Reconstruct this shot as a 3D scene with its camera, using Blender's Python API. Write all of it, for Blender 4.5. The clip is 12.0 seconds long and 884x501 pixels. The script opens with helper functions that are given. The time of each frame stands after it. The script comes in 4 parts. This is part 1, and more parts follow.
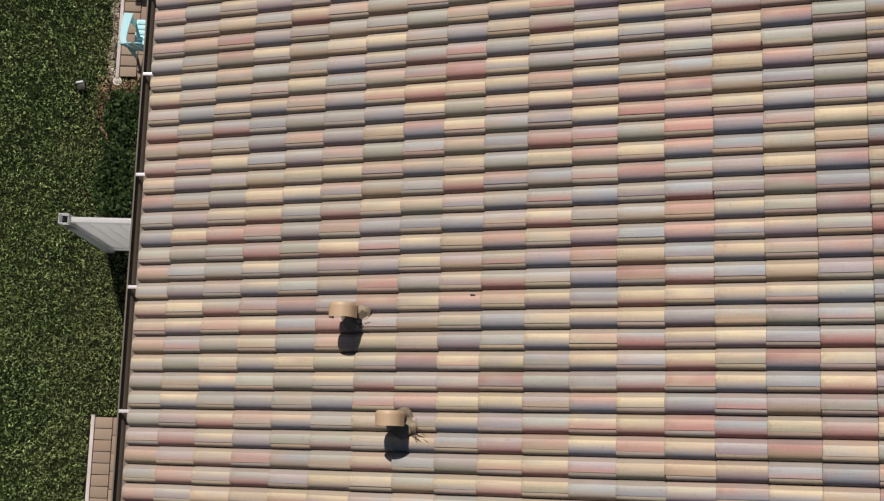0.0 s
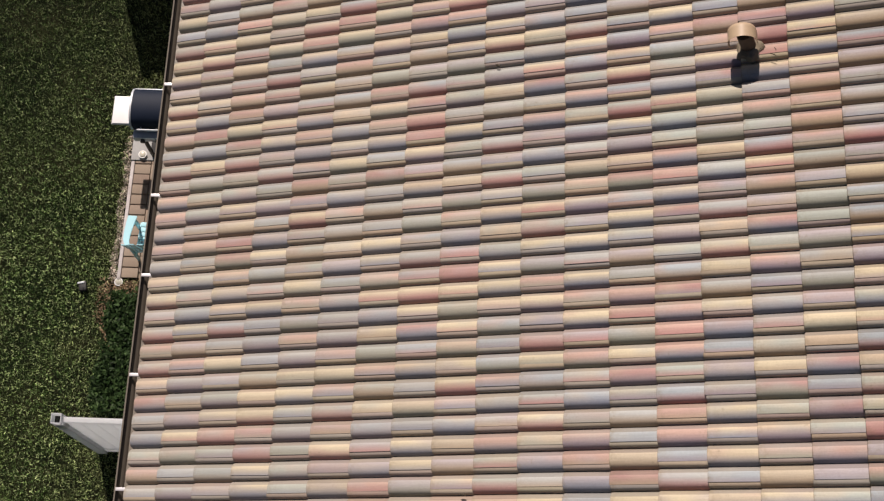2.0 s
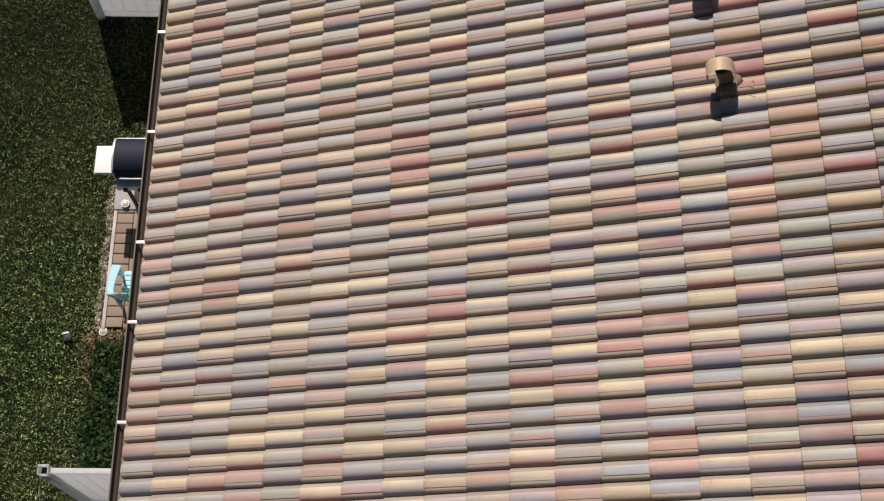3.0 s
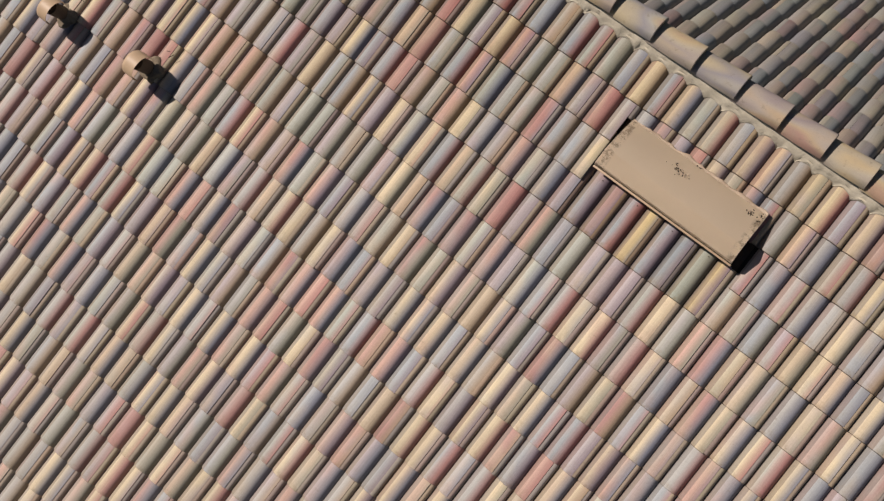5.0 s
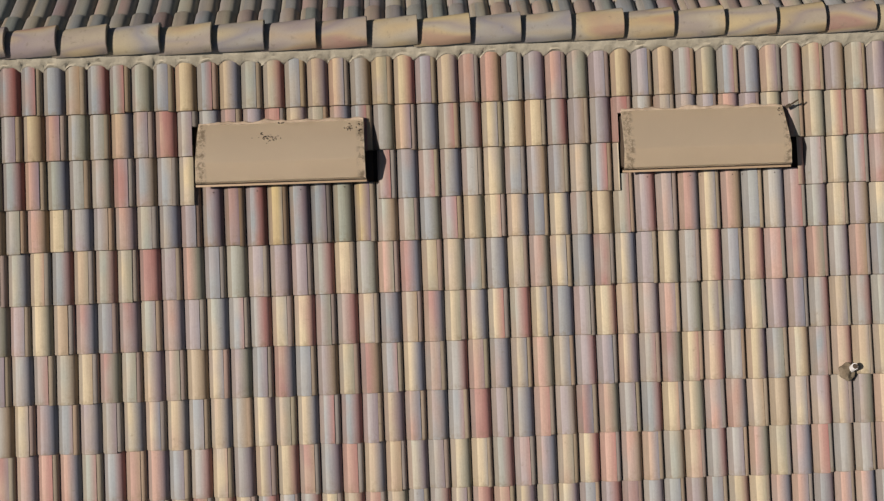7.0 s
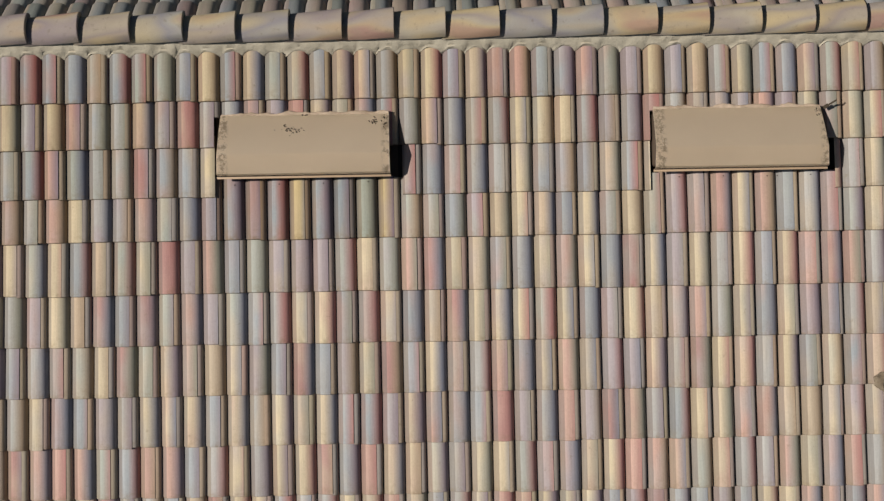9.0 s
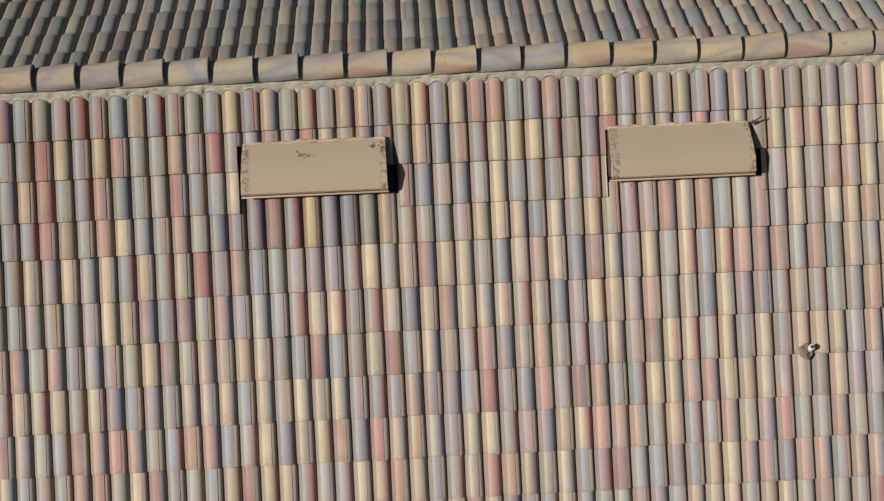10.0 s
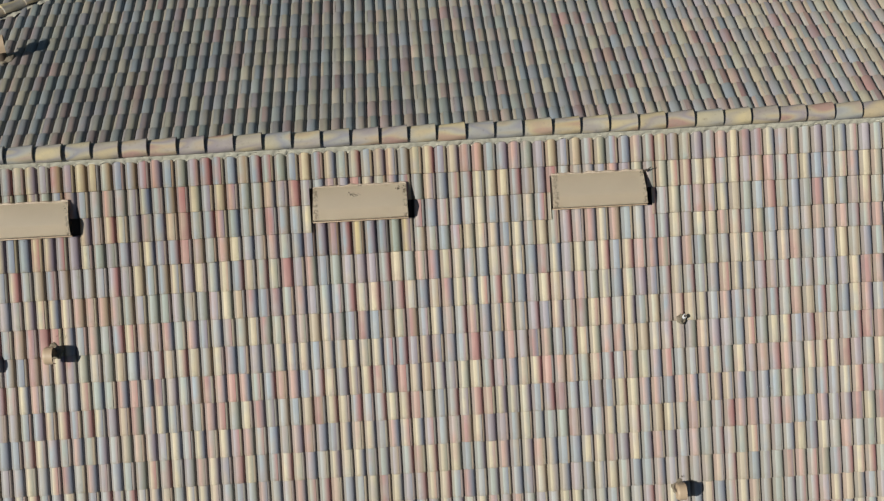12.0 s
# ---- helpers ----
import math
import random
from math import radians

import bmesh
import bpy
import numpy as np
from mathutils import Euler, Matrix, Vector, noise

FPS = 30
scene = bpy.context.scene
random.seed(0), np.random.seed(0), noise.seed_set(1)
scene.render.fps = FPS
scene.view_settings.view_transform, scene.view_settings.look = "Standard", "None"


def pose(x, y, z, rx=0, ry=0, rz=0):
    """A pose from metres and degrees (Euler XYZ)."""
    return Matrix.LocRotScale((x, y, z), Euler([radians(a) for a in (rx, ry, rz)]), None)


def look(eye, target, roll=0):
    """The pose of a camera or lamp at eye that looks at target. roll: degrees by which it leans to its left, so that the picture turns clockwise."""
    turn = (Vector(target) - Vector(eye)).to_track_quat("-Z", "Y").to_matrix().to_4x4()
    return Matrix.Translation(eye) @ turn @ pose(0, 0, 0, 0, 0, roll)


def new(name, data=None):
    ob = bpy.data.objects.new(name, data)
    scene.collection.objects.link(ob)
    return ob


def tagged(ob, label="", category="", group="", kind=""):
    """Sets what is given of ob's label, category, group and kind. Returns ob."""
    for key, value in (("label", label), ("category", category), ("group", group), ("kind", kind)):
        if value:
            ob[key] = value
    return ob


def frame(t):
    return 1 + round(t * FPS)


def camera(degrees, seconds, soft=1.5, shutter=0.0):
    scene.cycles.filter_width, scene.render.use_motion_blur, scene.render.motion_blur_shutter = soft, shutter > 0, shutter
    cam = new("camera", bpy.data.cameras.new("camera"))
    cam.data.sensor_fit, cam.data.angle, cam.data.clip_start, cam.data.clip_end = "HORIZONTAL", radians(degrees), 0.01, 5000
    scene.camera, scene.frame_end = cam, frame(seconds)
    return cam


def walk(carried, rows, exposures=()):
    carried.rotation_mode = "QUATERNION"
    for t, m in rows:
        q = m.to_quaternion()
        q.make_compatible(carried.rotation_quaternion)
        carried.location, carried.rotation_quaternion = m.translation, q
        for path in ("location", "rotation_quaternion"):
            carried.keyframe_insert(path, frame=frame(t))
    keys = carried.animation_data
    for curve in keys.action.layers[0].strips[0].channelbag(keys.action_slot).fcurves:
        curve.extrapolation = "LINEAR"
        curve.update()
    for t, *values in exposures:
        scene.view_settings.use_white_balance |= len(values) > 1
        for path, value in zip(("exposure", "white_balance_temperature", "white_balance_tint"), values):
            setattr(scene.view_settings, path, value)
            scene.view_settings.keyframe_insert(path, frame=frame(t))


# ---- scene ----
SLOPE = math.atan(5 / 12)          # roof pitch 5:12
EAVE = 3.2                         # height of the tile plane at the eave
PITCH = 0.157                      # width of one tile roll
CRS = 0.3615                       # mean exposure of a course

cam = camera(38.93, 12.0, soft=1.3)
walk(cam, [
    (0, pose(3.707, 2.812, 14.074, 9.77, 0.34, 91.64)),
    (0.2, pose(3.702, 2.818, 14.075, 9.78, 0.36, 91.65)),
    (0.5, pose(3.673, 2.852, 14.078, 9.86, 0.47, 91.70)),
    (1, pose(3.680, 2.906, 14.089, 12.41, 0.59, 91.86)),
    (1.5, pose(3.697, 2.920, 14.087, 15.70, 0.56, 91.97)),
    (2, pose(3.710, 2.933, 14.081, 19.04, 0.57, 92.11)),
    (2.3, pose(3.771, 2.870, 14.093, 20.86, 0.20, 92.17)),
    (2.5, pose(3.785, 2.855, 14.096, 21.23, 0.11, 92.18)),
    (2.7, pose(3.789, 2.866, 14.083, 21.28, 0.14, 92.21)),
    (4.3, pose(3.990, 2.891, 14.200, 21.09, 0.54, 59.94)),
    (4.5, pose(4.046, 2.858, 14.181, 21.39, 0.59, 54.39)),
    (5, pose(3.987, 2.721, 14.218, 21.29, 0.04, 39.91)),
    (5.5, pose(3.917, 2.709, 14.254, 20.81, -0.27, 25.66)),
    (6, pose(3.861, 2.652, 14.203, 21.07, -0.64, 13.08)),
    (6.5, pose(3.875, 2.663, 14.148, 21.20, -0.41, 1.62)),
    (6.7, pose(3.822, 2.722, 14.160, 20.89, -0.75, -2.60)),
    (8.3, pose(3.843, 2.687, 14.000, 21.39, -0.20, -1.35)),
    (8.5, pose(3.861, 2.714, 13.979, 21.26, -0.01, -1.21)),
    (9, pose(3.842, 2.747, 13.934, 21.15, 0.01, -1.09)),
    (9.5, pose(3.761, 2.625, 14.508, 20.64, -0.33, -2.07)),
    (10, pose(3.723, 2.374, 15.528, 20.04, -0.35, -3.06)),
    (10.5, pose(3.662, 2.157, 16.726, 19.10, -0.50, -3.28)),
    (11, pose(3.602, 1.905, 18.037, 18.32, -0.57, -3.38)),
    (11.5, pose(3.519, 1.590, 19.600, 17.66, -0.71, -3.58)),
    (12, pose(3.448, 1.245, 21.017, 17.38, -0.78, -3.62)),
], exposures=[
    (0.0, 0.14, 6800, 15.5), (1.5, 0.21, 6850, 18), (2.7, 0.27, 6800, 18), (4.3, 0.08, 6800, 20), (5.5, 0.07, 7000, 17.5),
    (6.7, -0.05, 7000, 15.5), (9.0, -0.06, 6700, 12.5), (9.5, -0.02, 6650, 13), (10.5, 0.02, 6650, 11), (12.0, 0.15, 6200, 5)])

# ---- light ----
SUN_TO = Vector((-1.59, -0.50, 1.75)).normalized()
world = bpy.data.worlds.new("sky")
scene.world = world
world.use_nodes = True
wn = world.node_tree
wn.nodes.clear()
sky = wn.nodes.new("ShaderNodeTexSky")
sky.sky_type = "NISHITA"
sky.sun_disc = False
sky.sun_elevation = math.asin(SUN_TO.z)
sky.sun_rotation = math.atan2(SUN_TO.x, SUN_TO.y)
bg = wn.nodes.new("ShaderNodeBackground")
bg.inputs["Strength"].default_value = 0.033
wo = wn.nodes.new("ShaderNodeOutputWorld")
wn.links.new(sky.outputs[0], bg.inputs[0])
wn.links.new(bg.outputs[0], wo.inputs[0])
sun_data = bpy.data.lights.new("sun", "SUN")
sun_data.energy = 4.6
sun_data.angle = radians(0.53)
sun_data.color = (1.0, 0.94, 0.86)
sun = new("sun", sun_data)
sun.matrix_world = look((-40, -12, 50), Vector((-40, -12, 50)) - SUN_TO)


# ---- materials ----
class Nodes:
    """Small helper round a material's node tree."""

    def __init__(self, name):
        self.mat = bpy.data.materials.new(name)
        self.mat.use_nodes = True
        self.tree = self.mat.node_tree
        self.tree.nodes.clear()
        self.out = self.add("ShaderNodeOutputMaterial")
        self.bsdf = self.add("ShaderNodeBsdfPrincipled")
        self.link(self.bsdf.outputs[0], self.out.inputs[0])

    def add(self, kind, **values):
        node = self.tree.nodes.new(kind)
        for key, value in values.items():
            setattr(node, key, value)
        return node

    def link(self, a, b):
        self.tree.links.new(a, b)

    def put(self, socket, value):
        if isinstance(value, bpy.types.NodeSocket):
            self.link(value, socket)
        else:
            socket.default_value = value

    def math(self, op, a, b=0.0, clamp=False):
        node = self.add("ShaderNodeMath", operation=op, use_clamp=clamp)
        self.put(node.inputs[0], a)
        self.put(node.inputs[1], b)
        return node.outputs[0]

    def mix(self, fac, a, b, blend="MIX"):
        node = self.add("ShaderNodeMix", data_type="RGBA", blend_type=blend)
        self.put(node.inputs["Factor"], fac)
        self.put(node.inputs["A"], a if isinstance(a, bpy.types.NodeSocket) else (*a, 1))
        self.put(node.inputs["B"], b if isinstance(b, bpy.types.NodeSocket) else (*b, 1))
        return node.outputs["Result"]

    def ramp(self, fac, stops, mode="LINEAR"):
        node = self.add("ShaderNodeValToRGB")
        node.color_ramp.interpolation = mode
        els = node.color_ramp.elements
        while len(els) < len(stops):
            els.new(0.5)
        for el, (pos, col) in zip(els, stops):
            el.position = pos
            el.color = (*col, 1) if len(col) == 3 else col
        self.put(node.inputs[0], fac)
        return node.outputs[0]

    def grey(self, fac, stops):
        return self.ramp(fac, [(p, (v, v, v)) for p, v in stops])

    def noise(self, scale, vector=None, detail=4.0, rough=0.55):
        node = self.add("ShaderNodeTexNoise")
        node.inputs["Scale"].default_value = scale
        node.inputs["Detail"].default_value = detail
        node.inputs["Roughness"].default_value = rough
        if vector is not None:
            self.link(vector, node.inputs["Vector"])
        return node.outputs[0]

    def white(self, vector):
        node = self.add("ShaderNodeTexWhiteNoise", noise_dimensions="3D")
        self.link(vector, node.inputs["Vector"])
        return node.outputs[0]

    def vec(self, x, y=0.0, z=0.0):
        node = self.add("ShaderNodeCombineXYZ")
        for sock, val in zip(node.inputs, (x, y, z)):
            self.put(sock, val)
        return node.outputs[0]

    def position(self):
        return self.add("ShaderNodeNewGeometry").outputs["Position"]

    def bump(self, height, strength=0.3, distance=0.01):
        node = self.add("ShaderNodeBump")
        node.inputs["Strength"].default_value = strength
        node.inputs["Distance"].default_value = distance
        self.link(height, node.inputs["Height"])
        self.link(node.outputs[0], self.bsdf.inputs["Normal"])

    def done(self, color, rough=0.8, metal=0.0, spec=0.4):
        self.put(self.bsdf.inputs["Base Color"], color if isinstance(color, bpy.types.NodeSocket) else (*color, 1))
        self.put(self.bsdf.inputs["Roughness"], rough)
        self.bsdf.inputs["Metallic"].default_value = metal
        self.bsdf.inputs["Diffuse Roughness"].default_value = 0.08 if rough > 0.72 else 0.0
        self.bsdf.inputs["Specular IOR Level"].default_value = spec
        return self.mat


CREAM, SAND = (0.585, 0.505, 0.350), (0.505, 0.425, 0.315)
GREY, SAGE, BLUEGREY = (0.400, 0.405, 0.388), (0.385, 0.415, 0.370), (0.335, 0.370, 0.390)
MAUVE, SALMON, BRICK = (0.395, 0.352, 0.365), (0.505, 0.335, 0.280), (0.400, 0.232, 0.212)


def tile_material(name, single, algae_shade=0.0, fresh=False, flank=1.0):
    """Slurry crown colour for each roll, with a darker left band and a right side of another tone."""
    n = Nodes(name)
    if single:
        rnd = n.add("ShaderNodeObjectInfo").outputs["Random"]
    else:
        rnd = n.add("ShaderNodeNewGeometry").outputs["Random Per Island"]
    uvn = n.add("ShaderNodeUVMap")
    uvn.uv_map = "UVMap"
    sep = n.add("ShaderNodeSeparateXYZ")
    n.link(uvn.outputs[0], sep.inputs[0])
    u, v = sep.outputs[0], sep.outputs[1]
    roll = n.math("FLOOR", u)
    within = n.math("FRACT", u)
    seed = n.math("MULTIPLY", rnd, 731.7)
    pick = n.white(n.vec(seed, roll, 1.0))
    pick2 = n.white(n.vec(seed, roll, 5.0))
    pick3 = n.white(n.vec(seed, roll, 9.0))
    # a tile mostly pairs a warm roll with a cool one
    flip = n.math("GREATER_THAN", n.white(n.vec(seed, 2.0, 31.0)), 0.5)
    side = n.math("FRACT", n.math("MULTIPLY", n.math("ADD", roll, flip), 0.5))
    stray = n.math("GREATER_THAN", n.white(n.vec(seed, roll, 37.0)), 0.70)
    side = n.math("MULTIPLY", n.math("ABSOLUTE", n.math("SUBTRACT", n.math("MULTIPLY", side, 2.0), stray)), 0.5)
    choice = n.math("ADD", n.math("MULTIPLY", pick, 0.499), side)
    crown = n.ramp(choice, [(0.0, CREAM), (0.23, SAND), (0.28, SALMON), (0.395, (0.55, 0.44, 0.32)), (0.43, BRICK),
                            (0.50, GREY), (0.63, MAUVE), (0.74, SAGE), (0.86, BLUEGREY)], "CONSTANT")
    pos = n.position()
    second = n.ramp(n.white(n.vec(seed, roll, 17.0)), [(0.0, SAND), (0.25, GREY), (0.5, SALMON), (0.7, MAUVE), (0.85, SAGE)], "CONSTANT")
    cloud = n.noise(1.3, n.vec(n.math("ADD", n.math("MULTIPLY", u, 0.8), seed), n.math("MULTIPLY", v, 1.1), seed), 1.0)
    crown = n.mix(n.math("MULTIPLY", n.grey(cloud, [(0.40, 0.0), (0.66, 1.0)]), 0.50), crown, second)
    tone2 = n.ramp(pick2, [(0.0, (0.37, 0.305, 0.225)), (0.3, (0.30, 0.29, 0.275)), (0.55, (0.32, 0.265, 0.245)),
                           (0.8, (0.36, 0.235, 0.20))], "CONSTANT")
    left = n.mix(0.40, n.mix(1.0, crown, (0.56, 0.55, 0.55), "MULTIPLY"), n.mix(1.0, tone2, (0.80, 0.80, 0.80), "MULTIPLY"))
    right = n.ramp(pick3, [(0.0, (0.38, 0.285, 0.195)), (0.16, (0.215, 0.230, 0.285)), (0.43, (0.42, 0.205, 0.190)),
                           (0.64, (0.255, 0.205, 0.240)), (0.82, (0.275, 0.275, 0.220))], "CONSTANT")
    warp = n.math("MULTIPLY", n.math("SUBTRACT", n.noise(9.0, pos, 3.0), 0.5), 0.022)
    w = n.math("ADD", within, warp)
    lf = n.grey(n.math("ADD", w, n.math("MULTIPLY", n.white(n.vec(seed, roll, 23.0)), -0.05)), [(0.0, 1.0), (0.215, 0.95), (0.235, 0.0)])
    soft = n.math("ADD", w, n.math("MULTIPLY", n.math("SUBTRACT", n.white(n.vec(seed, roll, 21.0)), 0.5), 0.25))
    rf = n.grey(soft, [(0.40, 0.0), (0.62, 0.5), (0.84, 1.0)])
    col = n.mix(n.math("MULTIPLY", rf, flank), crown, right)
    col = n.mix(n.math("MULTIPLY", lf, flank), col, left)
    # the side lap of the tile keeps to quiet taupe tones
    lap = n.math("GREATER_THAN", roll, 2.5)
    quiet = n.ramp(pick, [(0.0, (0.47, 0.38, 0.265)), (0.35, (0.39, 0.35, 0.305)), (0.65, (0.42, 0.32, 0.27)), (0.85, (0.45, 0.39, 0.275))], "CONSTANT")
    col = n.mix(n.math("MULTIPLY", lap, 0.8), col, quiet)
    # broad drift of tone along the tile and fine sandy grain
    drift = n.noise(3.2, pos, 3.0)
    col = n.mix(n.math("MULTIPLY", n.grey(drift, [(0.35, 0.0), (0.75, 1.0)]), 0.22), col, (0.36, 0.31, 0.25))
    grain = n.noise(240.0, pos, 3.0, 0.7)
    col = n.mix(0.22, col, n.grey(grain, [(0.25, 0.42), (0.75, 1.0)]), "MULTIPLY")
    # faint runs down the slope, grime at the nose
    runs = n.noise(1.0, n.vec(n.math("ADD", n.math("MULTIPLY", u, 13.0), seed), n.math("MULTIPLY", v, 1.6), seed), 3.0, 0.6)
    col = n.mix(0.32, col, n.grey(runs, [(0.3, 0.72), (0.7, 1.12)]), "MULTIPLY")
    brushed = n.noise(1.0, n.vec(n.math("ADD", n.math("MULTIPLY", u, 46.0), seed), n.math("MULTIPLY", v, 2.2), seed), 3.0, 0.6)
    col = n.mix(0.20, col, n.grey(brushed, [(0.32, 0.68), (0.68, 1.22)]), "MULTIPLY")
    mottle = n.noise(75.0, pos, 4.0, 0.7)
    col = n.mix(0.16, col, n.grey(mottle, [(0.34, 0.62), (0.66, 1.26)]), "MULTIPLY")
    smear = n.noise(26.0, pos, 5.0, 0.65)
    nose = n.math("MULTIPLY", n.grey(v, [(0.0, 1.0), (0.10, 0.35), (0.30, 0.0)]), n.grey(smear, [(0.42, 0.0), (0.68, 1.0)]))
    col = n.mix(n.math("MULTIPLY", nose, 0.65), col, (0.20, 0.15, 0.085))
    # shadow line of each course step, painted dark on the tile's lip
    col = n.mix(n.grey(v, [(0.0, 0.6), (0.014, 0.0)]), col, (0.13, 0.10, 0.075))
    # a few lichen and dirt spots
    spots = n.noise(17.0, pos, 6.0, 0.7)
    col = n.mix(n.math("MULTIPLY", n.grey(spots, [(0.63, 0.0), (0.74, 1.0)]), 0.45), col, (0.17, 0.14, 0.09))
    # the lower slope is pulled to a pale tint, then slightly darkened
    height = n.add("ShaderNodeSeparateXYZ")
    n.link(pos, height.inputs[0])
    low_slope = n.math("ADD", n.math("MULTIPLY", height.outputs[1], 0.125), n.math("MULTIPLY", n.noise(0.9, pos, 3.0), 0.12))
    col = n.mix(n.grey(low_slope, [(0.28, 0.10), (0.62, 0.0)]), col, (0.50, 0.43, 0.34))
    col = n.mix(n.grey(low_slope, [(0.25, 0.16), (0.66, 0.0)]), col, (0.20, 0.175, 0.145))
    # the upper west stretch of the south slope is darker and stronger in colour
    upper_west = n.math("ADD", n.math("SUBTRACT", n.math("MULTIPLY", height.outputs[1], 0.14), n.math("MULTIPLY", height.outputs[0], 0.025)), n.math("MULTIPLY", n.noise(1.4, pos, 3.0), 0.14))
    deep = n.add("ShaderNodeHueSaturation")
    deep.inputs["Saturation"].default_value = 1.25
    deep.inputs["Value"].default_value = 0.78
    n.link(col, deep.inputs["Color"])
    col = n.mix(n.grey(n.math("SUBTRACT", upper_west, 0.3), [(0.50, 0.0), (0.75, 0.0 if algae_shade else 1.0)]), col, deep.outputs[0])
    if algae_shade:
        # algae tint that also paints in the slope's shading, deepest towards the west
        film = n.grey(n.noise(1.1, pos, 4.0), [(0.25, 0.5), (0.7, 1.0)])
        west_dim = n.grey(n.math("ADD", n.math("MULTIPLY", height.outputs[0], 0.08), 0.25), [(0.20, 1.0), (0.55, 0.80), (1.0, 0.25)])
        col = n.mix(n.math("MULTIPLY", n.math("MULTIPLY", film, west_dim), algae_shade), col, (0.105, 0.125, 0.125))
    if fresh:
        # unbleached tiles keep stronger colours and darker flanks
        strong = n.add("ShaderNodeHueSaturation")
        strong.inputs["Saturation"].default_value = 1.35
        strong.inputs["Value"].default_value = 0.86
        n.link(col, strong.inputs["Color"])
        flank_dark = n.grey(w, [(0.03, 1.0), (0.16, 0.15), (0.30, 0.0), (0.58, 0.0), (0.88, 1.0)])
        col = n.mix(n.math("MULTIPLY", flank_dark, 0.55), strong.outputs[0], (0.075, 0.072, 0.078))
    tone = n.math("ADD", n.math("MULTIPLY", n.white(n.vec(seed, roll, 13.0)), 0.20), 0.97)
    col = n.mix(1.0, col, n.vec(tone, tone, tone), "MULTIPLY")
    n.bump(grain, 0.25, 0.004)
    return n.done(col, 0.78, 0.0, 0.35)


def plain_material(name, color, rough=0.6, metal=0.0, vary=0.12, scale=30.0, dark=None, spec=0.4, bumpy=0.1):
    """Painted, cast or moulded surface with grain and blotches at two scales."""
    n = Nodes(name)
    pos = n.position()
    dark = dark or tuple(c * 0.6 for c in color)
    col = n.mix(n.math("MULTIPLY", n.grey(n.noise(scale * 0.12, pos, 5.0), [(0.35, 0.0), (0.8, 1.0)]), vary * 2), color, dark)
    fine = n.noise(scale, pos, 4.0, 0.65)
    col = n.mix(vary, col, n.grey(fine, [(0.3, 0.5), (0.7, 1.0)]), "MULTIPLY")
    if bumpy:
        n.bump(fine, bumpy, 0.006)
    return n.done(col, rough, metal, spec)


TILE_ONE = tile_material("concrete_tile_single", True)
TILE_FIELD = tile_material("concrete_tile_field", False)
TILE_NORTH = tile_material("concrete_tile_algae_shade", False, 0.66, False, 0.50)


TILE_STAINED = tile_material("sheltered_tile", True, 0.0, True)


def ridge_material():
    n = Nodes("ridge_tile_concrete")
    rnd = n.add("ShaderNodeObjectInfo").outputs["Random"]
    uvn = n.add("ShaderNodeUVMap")
    uvn.uv_map = "UVMap"
    sep = n.add("ShaderNodeSeparateXYZ")
    n.link(uvn.outputs[0], sep.inputs[0])
    pos = n.position()
    seed = n.math("MULTIPLY", rnd, 333.3)
    across = n.math("ADD", n.math("MULTIPLY", sep.outputs[0], 0.85), seed)
    streak = n.noise(1.9, n.vec(across, n.math("MULTIPLY", sep.outputs[1], 0.28), seed), 1.2)
    col = n.ramp(streak, [(0.30, (0.38, 0.23, 0.18)), (0.38, (0.49, 0.40, 0.24)), (0.45, (0.40, 0.39, 0.33)), (0.53, (0.27, 0.26, 0.285)), (0.60, (0.42, 0.37, 0.26)), (0.68, (0.55, 0.46, 0.26))])
    tone = n.ramp(n.white(n.vec(seed, 3.0, 1.0)), [(0.0, (0.54, 0.44, 0.27)), (0.28, (0.30, 0.295, 0.285)), (0.50, (0.40, 0.285, 0.235)), (0.68, (0.345, 0.355, 0.335)), (0.84, (0.46, 0.34, 0.18))], "CONSTANT")
    col = n.mix(1.0, n.mix(0.32, col, tone), (0.84, 0.83, 0.84), "MULTIPLY")
    grain = n.noise(160.0, pos, 4.0, 0.7)
    col = n.mix(0.3, col, n.grey(grain, [(0.25, 0.45), (0.75, 1.0)]), "MULTIPLY")
    blot = n.noise(9.0, pos, 5.0, 0.6)
    col = n.mix(n.math("MULTIPLY", n.grey(blot, [(0.45, 0.0), (0.7, 1.0)]), 0.35), col, (0.27, 0.235, 0.18))
    spots = n.noise(22.0, pos, 6.0, 0.7)
    col = n.mix(n.math("MULTIPLY", n.grey(spots, [(0.58, 0.0), (0.72, 1.0)]), 0.6), col, (0.14, 0.115, 0.08))
    n.bump(grain, 0.3, 0.004)
    return n.done(col, 0.8, 0.0, 0.3)


RIDGE = ridge_material()
MORTAR = plain_material("cement_mortar", (0.49, 0.46, 0.37), 0.95, 0, 0.25, 60, (0.30, 0.27, 0.20), 0.2, 0.8)
MORTAR_OLD = plain_material("weathered_mortar", (0.29, 0.245, 0.18), 0.95, 0, 0.5, 60, (0.12, 0.09, 0.06), 0.2, 0.9)
FELT = plain_material("roofing_underlay", (0.035, 0.033, 0.03), 0.95, 0, 0.2, 50)


